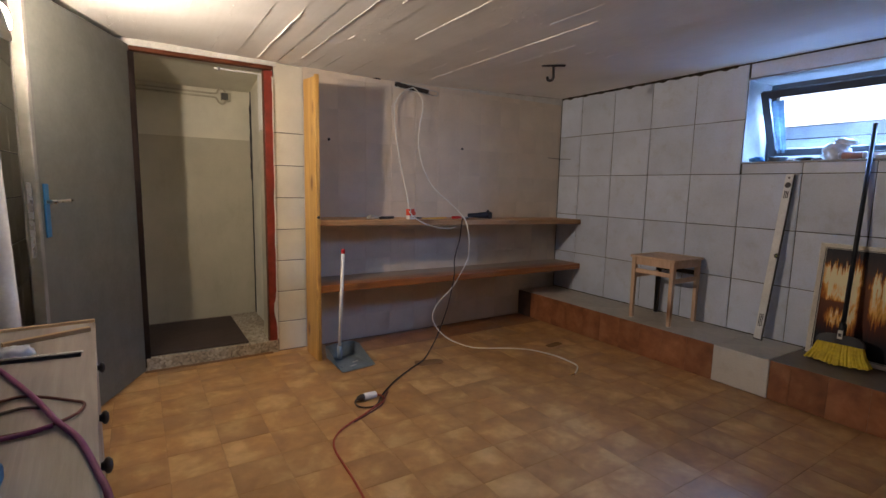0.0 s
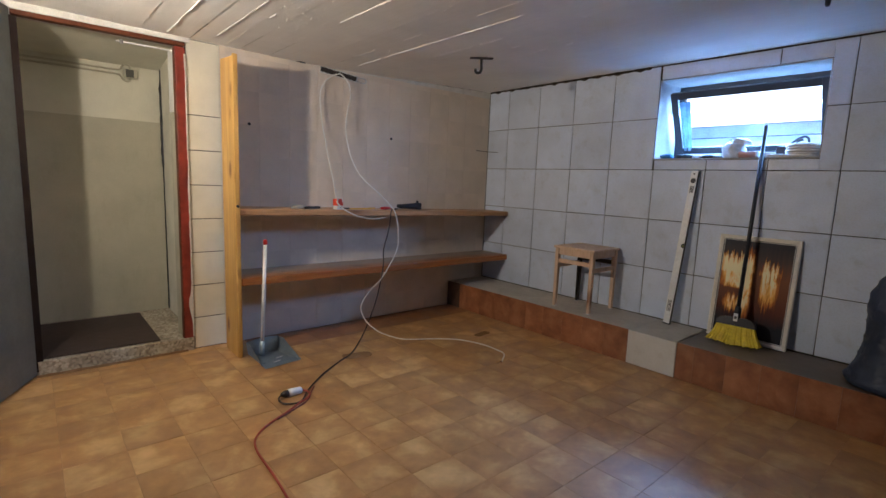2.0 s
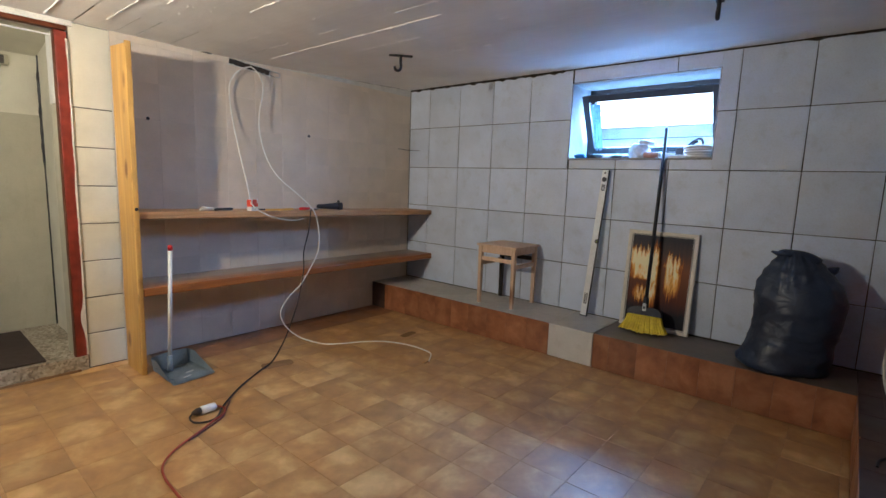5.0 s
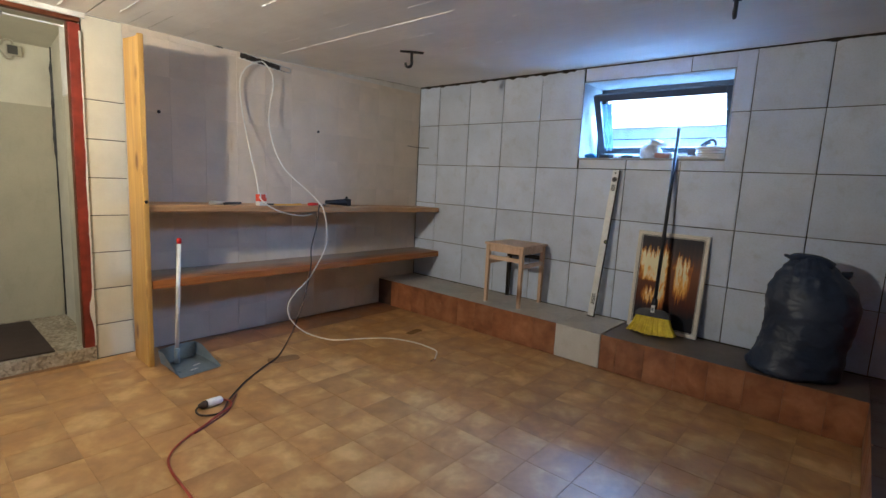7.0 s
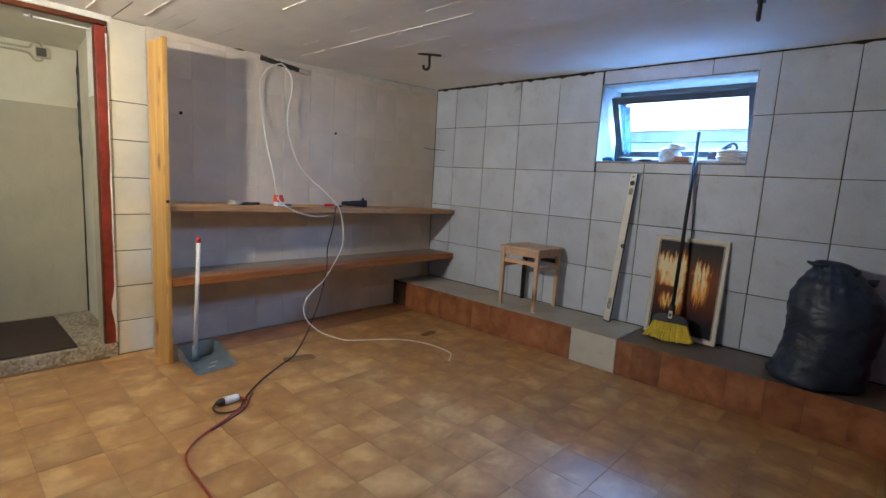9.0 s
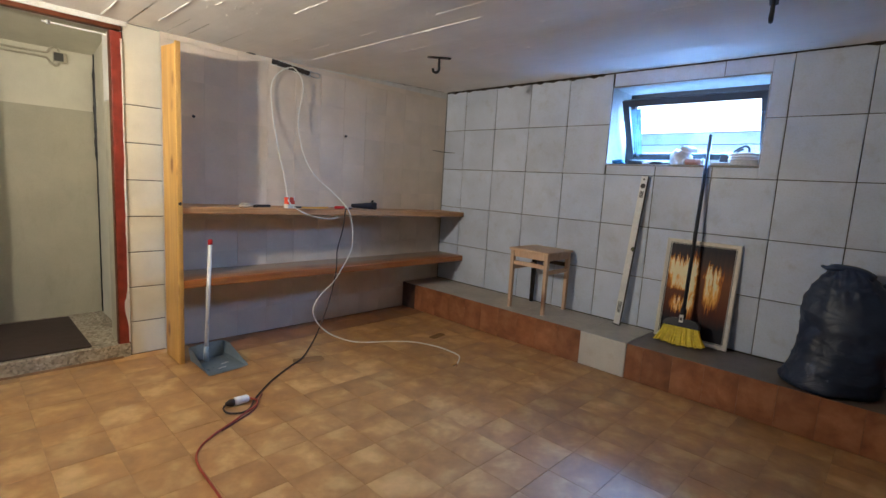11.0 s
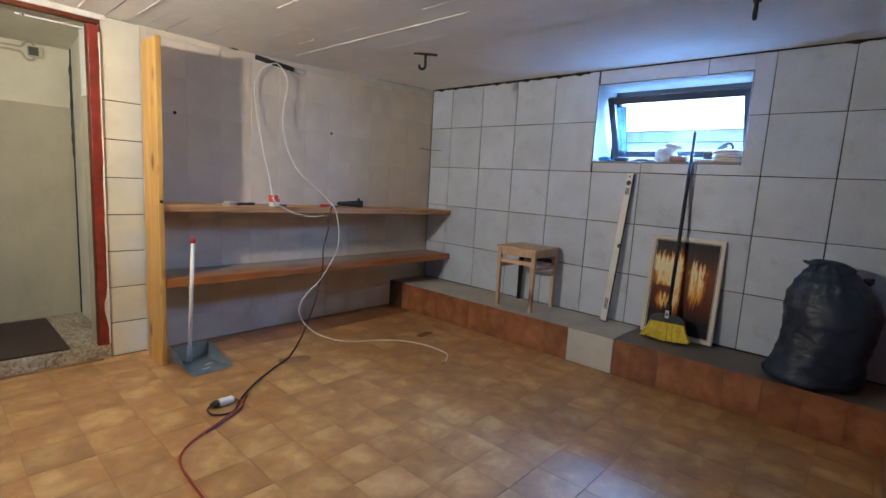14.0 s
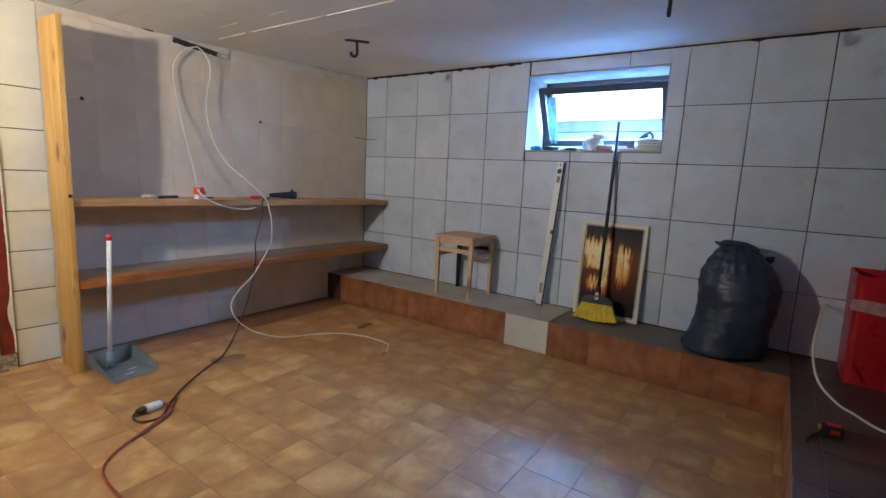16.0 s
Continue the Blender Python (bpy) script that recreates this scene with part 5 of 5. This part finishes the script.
def build_sill_clutter():
    z = WINDOW[2] + 0.012
    bag = thing("plastic_bag", pose(0.105, -2.405, z), "crumpled white plastic bag on the window sill", "plastic bag")
    part("body", crumple(0.052, 0.075, 0.068, 7, 4), M["clear_film"], bag, m=pose(0, 0.01, 0.050), smooth=True)
    part("knotted_top", crumple(0.030, 0.062, 0.024, 11, 5), M["clear_film"], bag, "puffed end folded sideways", True, m=pose(0.0, -0.035, 0.118, 12, 0, 0))
    box_ = thing("clear_box", pose(0.20, -2.60, z), "shallow clear plastic box with dark rims behind the roll", "plastic box")
    part("tray", box(-0.04, 0.04, -0.10, 0.10, 0.0, 0.048, 0.006), M["clear_film"], box_)
    part("rim", box(-0.043, 0.043, -0.103, 0.103, 0.0485, 0.056, 0.003), M["dark_frame"], box_, "dark lid rim")
    coil = thing("hose_coil", pose(0.080, -2.815, z), "coil of white plastic hose on the window sill", "hose coil")
    for k in range(5):
        loop = [(0.060 * math.cos(a) + 0.004 * math.sin(3 * k), (0.088 - 0.004 * (k % 2)) * math.sin(a), 0.011 + 0.0165 * k + 0.004 * math.sin(a + k)) for a in (2 * math.pi * i / 14 for i in range(15))]
        part("loop", tube(loop, 0.0105, 3, 8), M["white_plastic"], coil, smooth=True)
    roll = thing("tape_roll", pose(0.045, -2.505, z + 0.024), "pinkish roll wrapped in white film on the window sill", "roll")
    part("core", lathe([(0.0, -0.055), (0.021, -0.055), (0.022, 0.0), (0.021, 0.055), (0.0, 0.055)], 14), M["pink_card"], roll, m=pose(0, 0, 0, 90, 0, 0), smooth=True)
    for y in (-0.062, 0.062):
        part("end_wrap", lathe([(0.0, -0.012), (0.020, -0.012), (0.0245, 0.0), (0.020, 0.010), (0.0, 0.010)], 14), M["clear_film"], roll, m=pose(0, y, 0, 90, 0, 0), smooth=True)
    tagged(part("paper_pad", box(-0.04, 0.04, -0.06, 0.06, 0, 0.022, 0.004), M["paper"], m=pose(0.06, -2.68, z, 0, 0, 8)), "white pad on the window sill", "paper pad")
    c = thing("charger", pose(0.11, -2.69, z + 0.022), "dark charger block with coiled cable on the pad", "charger")
    part("block", box(-0.02, 0.02, -0.03, 0.03, 0, 0.055, 0.005), M["ink"], c)
    part("cord", tube([(0, -0.03, 0.03), (0.0, -0.06, 0.085), (0.0, -0.12, 0.118), (0.0, -0.145, 0.085), (0, -0.11, 0.03), (0.0, -0.05, 0.03), (0.01, -0.08, 0.085), (0.01, -0.11, 0.10)], 0.0080, 6), M["ink"], c)
    tool = thing("hand_tool", pose(0.075, -2.215, z, 0, 0, 85), "small dark hand tool lying on the window sill", "tool")
    part("handle", lathe([(0.0, 0), (0.011, 0.003), (0.014, 0.06), (0.010, 0.09), (0.0, 0.092)], 10), M["navy"], tool, m=pose(-0.06, 0, 0.014, 0, 90, 0), smooth=True)
    part("blade", box(0.03, 0.10, -0.012, 0.012, 0.010, 0.018, 0.001), M["steel"], tool)
    tagged(part("folded_rag", crumple(0.035, 0.05, 0.022, 21, 5), M["blue_plastic"], m=pose(0.075, -1.925, z + 0.016), smooth=True), "small blue-grey rag on the window sill", "rag")
    dish = lathe([(0.0, 0.0), (0.044, 0.0), (0.058, 0.010), (0.062, 0.030), (0.056, 0.031), (0.050, 0.012), (0.0, 0.010)], 20)
    tagged(part("dish", dish, M["dark_frame"], m=pose(0.08, -2.06, z)), "round dark dish on the window sill", "dish")


# ---- chest of drawers beside the door ----
def build_chest():
    m = pose(-3.943, -2.258, 0, 0, 0, 3.6)
    ch = thing("chest_of_drawers", m, "worn grey-beige chest with dark round knobs", "chest")
    zt = 0.75
    L0, L1 = -0.85, 0.765
    part("body", box(-0.40, -0.022, L0, L1, 0.05, zt - 0.020, 0.003), M["cabinet_wood"], ch)
    part("top", box(-0.405, 0.0, L0 - 0.003, L1 + 0.003, zt - 0.019, zt, 0.003), M["cabinet_wood"], ch, "scuffed veneer top")
    part("plinth", box(-0.39, -0.03, L0 + 0.02, L1 - 0.02, 0, 0.0495), M["brown_frame"], ch)
    for a, b, k in ((L0, -0.525, -0.60), (-0.525, -0.21, -0.345), (-0.21, 0.17, -0.095), (0.17, L1, 0.30)):
        d = part("door", box(-0.0215, -0.002, a + 0.002, b - 0.002, 0.06, zt - 0.022, 0.002), M["cabinet_wood"], ch)
        part("knob", lathe([(0.008, 0), (0.009, 0.005), (0.0165, 0.010), (0.0165, 0.016), (0.010, 0.021), (0.0, 0.022)], 14), M["knob"], d, "dark round knob", True, m=pose(-0.001, k, zt - 0.035, 0, 90, 0))
    part("back_rail", box(-0.40, -0.002, L1 + 0.0035, L1 + 0.020, zt - 0.05, zt + 0.010, 0.002), M["batten"], ch, "raw wooden edge strip")

    bat = part("batten", box(-0.122, 0.122, -0.011, 0.011, 0, 0.016, 0.002), M["batten"], m=pose(-4.113, -1.667, zt, 0, 0, 23))
    tagged(bat, "pale wooden batten lying on the chest", "batten")
    blade = thing("filling_knife", pose(-4.097, -1.900, zt, 0, 0, -7), "long steel blade with a dark holder on the chest", "blade")
    part("blade", box(-0.13, 0.098, 0.0, 0.012, 0.006, 0.012, 0.002), M["steel"], blade)
    part("spine", box(-0.13, 0.095, -0.016, -0.0005, 0.0, 0.012, 0.001), M["navy"], blade, "dark blade holder")
    tagged(part("plastic_wrap", crumple(0.05, 0.03, 0.022, 15, 5), M["clear_film"], m=pose(-4.177, -1.853, zt + 0.017), smooth=True), "crumpled clear wrap on the chest top", "plastic wrap")
    hose = [(-4.33, -1.70, 0.762), (-4.25, -1.84, 0.760), (-4.182, -1.99, 0.760), (-4.116, -2.144, 0.760), (-4.054, -2.312, 0.766), (-4.009, -2.435, 0.764), (-3.966, -2.529, 0.760), (-3.941, -2.614, 0.760), (-3.917, -2.717, 0.759), (-3.897, -2.808, 0.752), (-3.885, -2.95, 0.66)]
    cable("purple_hose", hose, 0.0066, M["purple_hose"], "purple-red hose trailing over the chest", "hose")
    cable("brown_cord", [(-4.30, -2.44, 0.756), (-4.20, -2.452, 0.756), (-4.101, -2.449, 0.756), (-4.05, -2.449, 0.756), (-4.004, -2.438, 0.760), (-3.971, -2.389, 0.756), (-3.966, -2.340, 0.756), (-3.991, -2.310, 0.756), (-4.045, -2.264, 0.758), (-4.098, -2.222, 0.756), (-4.139, -2.232, 0.756), (-4.25, -2.27, 0.756)], 0.0038, M["dark_red_cable"], "thin purple-brown cord looped on the chest")
    cable("brown_cord", [(-4.30, -2.34, 0.755), (-4.20, -2.325, 0.755), (-4.125, -2.312, 0.755), (-4.087, -2.301, 0.755), (-4.052, -2.318, 0.755)], 0.004, M["black_cable"], "short dark cord end on the chest")
    cable("purple_hose", [(-4.27, -2.50, 0.758), (-4.17, -2.478, 0.758), (-4.098, -2.468, 0.758), (-4.054, -2.462, 0.758), (-4.012, -2.455, 0.762)], 0.0058, M["purple_hose"], "purple hose end coiled on the chest", "hose")
    tagged(part("blue_case", box(-0.05, 0.05, -0.09, 0.09, 0, 0.035, 0.006), M["blue_plastic"], m=pose(-4.112, -2.72, zt)), "blue plastic case on the chest", "case")
    pipe = tube([(-4.246, -1.36, 0.0), (-4.285, -1.345, 1.45)], 0.034, 1, 20)
    tagged(part("plastic_pipe", pipe, M["white_plastic"], smooth=True), "white plastic pipe leaning beside the chest", "pipe")


build_door()
build_corridor_things()
build_lamp()
build_shelves()
build_shelf_clutter()
build_wall_hardware()
ceiling_hook(-1.225, -1.095, -38)
ceiling_hook(-1.17, -3.13, 10)
build_cables()
build_dustpan()
build_stool()
build_level()
build_picture()
build_broom()
build_bin_bag()
build_red_bin()
build_window()
build_outside()
build_sill_clutter()
build_chest()


# ---- tiles: pieces of floor, step and walls ----
def piece_mesh(name, a, b, thick, material, bevel=0.0025):
    """A tile a by b, its face at z = 0, with a bevelled rim."""
    bm = bmesh.new()
    rings = []
    for inset, z in ((0, -thick), (0, -bevel), (bevel, 0)):
        rings.append([bm.verts.new((sx * (a / 2 - inset), sy * (b / 2 - inset), z)) for sx, sy in ((-1, -1), (1, -1), (1, 1), (-1, 1))])
    for p, q in zip(rings, rings[1:]):
        for k in range(4):
            bm.faces.new((p[k], p[(k + 1) % 4], q[(k + 1) % 4], q[k]))
    bm.faces.new(rings[-1])
    return mesh_of(name, bm, material)


PIECES = {}


def lay(parent, rect, material, place, thick=0.008, jitter=0.0, rng=None, gap=0.004, bevel=0.0025):
    """One tile over the rectangle (a0, a1, b0, b1); place turns (a, b) into a pose whose z is the face's normal."""
    a, b = round(rect[1] - rect[0] - gap, 4), round(rect[3] - rect[2] - gap, 4)
    if a < 0.008 or b < 0.008:
        return
    key = (a, b, material.name, thick)
    if key not in PIECES:
        PIECES[key] = piece_mesh("tile", a, b, thick, material, bevel)
    ob = new("tile", PIECES[key])
    ob.parent = parent
    m = place((rect[0] + rect[1]) / 2, (rect[2] + rect[3]) / 2)
    if jitter:
        m = m @ pose(0, 0, rng.uniform(-jitter, jitter), rng.uniform(-0.25, 0.25), rng.uniform(-0.25, 0.25), rng.uniform(-0.3, 0.3))
    ob.matrix_basis = m


def steps(start, end, first, pitch):
    """Joint places from start to end, with one joint at first."""
    k = math.ceil((start - first) / pitch + 1e-6)
    out = [start]
    while first + k * pitch < end - 1e-6:
        out.append(first + k * pitch)
        k += 1
    return out + [end]


def tile_floor():
    floor = bpy.data.objects["floor"]
    rng = random.Random(1)
    xs, ys = steps(WEST, STEP_X + 0.008, -1.657, 0.2347), steps(STEP_Y, 0.004, -3.112, 0.2318)
    for x0, x1 in zip(xs, xs[1:]):
        for y0, y1 in zip(ys, ys[1:]):
            red = y1 > -0.20 and x0 > -2.75
            lay(floor, (x0, x1, y0, y1), M["russet_tile" if red else "floor_tile"], lambda a, b: pose(a, b, 0.0), 0.006, 0.0004, rng, 0.0011, 0.0010)


def floor_patches():
    for x, y, a, b, turn in ((-0.92, -0.945, 0.17, 0.07, 8), (-2.05, -0.785, 0.21, 0.11, -14)):
        bm = bmesh.new()
        n = 22
        ring = [bm.verts.new((a / 2 * math.copysign(abs(math.cos(q)) ** 0.5, math.cos(q)) * (1 + 0.12 * noise.noise((x, q * 2, 0))), b / 2 * math.copysign(abs(math.sin(q)) ** 0.5, math.sin(q)) * (1 + 0.2 * noise.noise((q * 2, y, 4))), 0.0012)) for q in (2 * math.pi * k / n for k in range(n))]
        low = [bm.verts.new((v.co.x * 1.03, v.co.y * 1.03, 0.0)) for v in ring]
        bm.faces.new(ring)
        for k in range(n):
            bm.faces.new((low[k], low[(k + 1) % n], ring[(k + 1) % n], ring[k]))
        tagged(part("floor_patch", bm, M["patch"], m=pose(x, y, 0.0006, 0, 0, turn)), "dark dried mortar patch on the floor tiles", "patch", "floor patches")


def tile_step():
    rng = random.Random(3)
    riser = lambda a, b: Matrix(((0, 0, -1, STEP_X), (1, 0, 0, a), (0, 1, 0, b), (0, 0, 0, 1)))
    top = lambda a, b: pose(a, b, STEP_Z)
    ys = steps(STEP_Y, -2.392, -2.70, 0.1942) + steps(-2.034, -0.19, -2.034 + 0.1942, 0.1942)
    for y0, y1 in zip(ys, ys[1:]):
        if y0 < -2.3 and y1 > -2.1:
            lay(STEP, (-2.388, -2.034, 0.002, STEP_Z), M["plinth_tile"], riser, 0.012, 0, rng, 0.003)
        else:
            lay(STEP, (y0, y1, 0.002, STEP_Z), M["red_tile"], riser, 0.009, 0.0006, rng, 0.0008, 0.0008)
    lay(STEP, (-0.19, 0.0, 0.002, STEP_Z), M["dark_tile"], riser, 0.009, 0, rng, 0.003)
    for y0, y1 in ((-0.62, -0.004), (-1.44, -0.62), (-2.034, -1.44), (-2.384, -2.034)):
        lay(STEP, (STEP_X + 0.001, -0.002, y0, y1), M["concrete"], top, 0.006, 0.0004, rng, 0.002)
    front = lambda a, b: Matrix(((1, 0, 0, a), (0, 0, 1, STEP_Y), (0, 1, 0, b), (0, 0, 0, 1)))
    xs = steps(-2.5, STEP_X, STEP_X, 0.1942)
    for x0, x1 in zip(xs, xs[1:]):
        lay(STEP, (x0, x1, 0.002, STEP_Z), M["red_tile"], front, 0.009, 0.0006, rng, 0.0008, 0.0008)
    part("joint_bed", box(-2.6, -0.006, SOUTH + 0.4, STEP_Y - 0.012, STEP_Z - 0.0058, STEP_Z - 0.0025), M["dark_concrete"], STEP, "narrow tile joints")
    xs, ys = steps(-2.6, -0.004, -1.375, 0.31), steps(SOUTH + 0.4, STEP_Y, -3.945, 0.31)
    for x0, x1 in zip(xs, xs[1:]):
        for y0, y1 in zip(ys, ys[1:]):
            lay(STEP, (x0, x1, y0, y1), M["dark_tile"], top, 0.0023, 0.0001, rng, 0.004, 0.001)


def tile_east_wall():
    wall = bpy.data.objects["wall_east"]
    rng = random.Random(5)
    place = lambda a, b: Matrix(((0, 0, -1, 0), (1, 0, 0, a), (0, 1, 0, b), (0, 0, 0, 1)))
    ys = steps(SOUTH, -0.003, -0.28, 0.3945)
    zs = [STEP_Z + 0.002, 0.650, 1.046, 1.441, 1.840, 2.234]
    for y0, y1 in zip(ys, ys[1:]):
        for z0, z1 in zip(zs, zs[1:]):
            for r in cut((y0, y1, z0, z1), WINDOW):
                if r[2] > 2.1 and -2.3 < r[0] < -1.9:
                    continue
                if r[2] > 2.1 and -2.7 < r[0] < -2.4:
                    r = (r[0], -1.858, r[2], r[3])
                if abs(r[0] - WINDOW[0]) < 1e-6:
                    r = (r[0] - 0.0053, r[1], r[2], r[3])
                lay(wall, r, M["wall_tile"], place, 0.0055, 0.0006, rng, 0.0046)
    crack = bmesh.new()

    def gap_width(q):
        y = 3.9 * q
        base, rag = (0.011, 0.022) if y < 1.75 else (0.003, 0.007) if y < 3.35 else (0.009, 0.010)
        return base + rag * max(0.0, noise.noise((q * 60, 2, 0)) + 0.15)

    add_tube(crack, [Vector((-0.006, -0.02 - 0.02 * i, 2.237 + 0.003 * noise.noise((i * 0.25, 0, 0)))) for i in range(196)], gap_width, 6)
    seam = bmesh.new()
    add_tube(seam, [Vector((-0.75 + 0.05 * i, -0.003, ceiling_height(-0.75 + 0.05 * i) - 0.001 + 0.003 * noise.noise((i * 0.9, 5, 0)))) for i in range(15)], lambda q: 0.001 + 0.006 * max(0, noise.noise((q * 21, 7, 0))), 6)
    tagged(part("ceiling_gap", seam, M["dark_concrete"]), "thin dark crack between grey wall and ceiling", "crack", kind="structure")
    tagged(part("ceiling_gap", crack, M["cavity"]), "dark ragged gap between wall tiles and ceiling", "crack", kind="structure")


def tile_north_wall():
    wall = bpy.data.objects["wall_north"]
    rng = random.Random(6)
    place = lambda a, b: Matrix(((1, 0, 0, a), (0, 0, -1, 0), (0, 1, 0, b), (0, 0, 0, 1)))
    P = 0.2405
    zs = [0.002] + [0.231 + P * k for k in range(7)] + [2.172]
    for z0, z1 in zip(zs, zs[1:]):
        lay(wall, (-2.948, -2.731, z0, z1), M["cream_tile"], place, 0.0055, 0.0006, rng, 0.005)
    part("joint_bed", box(-2.952, -2.735, 0.0030, 0.0058, 0.0, 2.172), M["wall_grout"], wall, "dark tile joints")
    xs = steps(-2.730, -0.004, -1.987, 0.2345)
    zs = [0.002] + [0.205 + P * k for k in range(9) if 0.205 + P * k < 2.15] + [2.172]
    for x0, x1 in zip(xs, xs[1:]):
        for z0, z1 in zip(zs, zs[1:]):
            e = 0.0006 if -2.1 < (x0 + x1) / 2 < -1.2 else 0.0001
            lay(wall, (x0 + e, x1 - e, z0, z1), M["grey_paint"], place, 0.0055, 0.0001, rng, 0.0003, 0.0005)


def tile_west_wall():
    wall = bpy.data.objects["wall_west"]
    rng = random.Random(8)
    place = lambda a, b: Matrix(((0, 0, 1, WEST), (1, 0, 0, a), (0, 1, 0, b), (0, 0, 0, 1)))
    ys = steps(-3.0, -0.004, -0.2443, 0.2443)
    zs = [0.002] + [0.215 + 0.2443 * k for k in range(8)] + [2.19]
    for y0, y1 in zip(ys, ys[1:]):
        for z0, z1 in zip(zs, zs[1:]):
            lay(wall, (y0, y1, z0, z1), M["cream_tile"], place, 0.0055, 0.0006, rng, 0.004)


tile_floor()
floor_patches()
tile_step()
tile_east_wall()
tile_north_wall()
tile_west_wall()
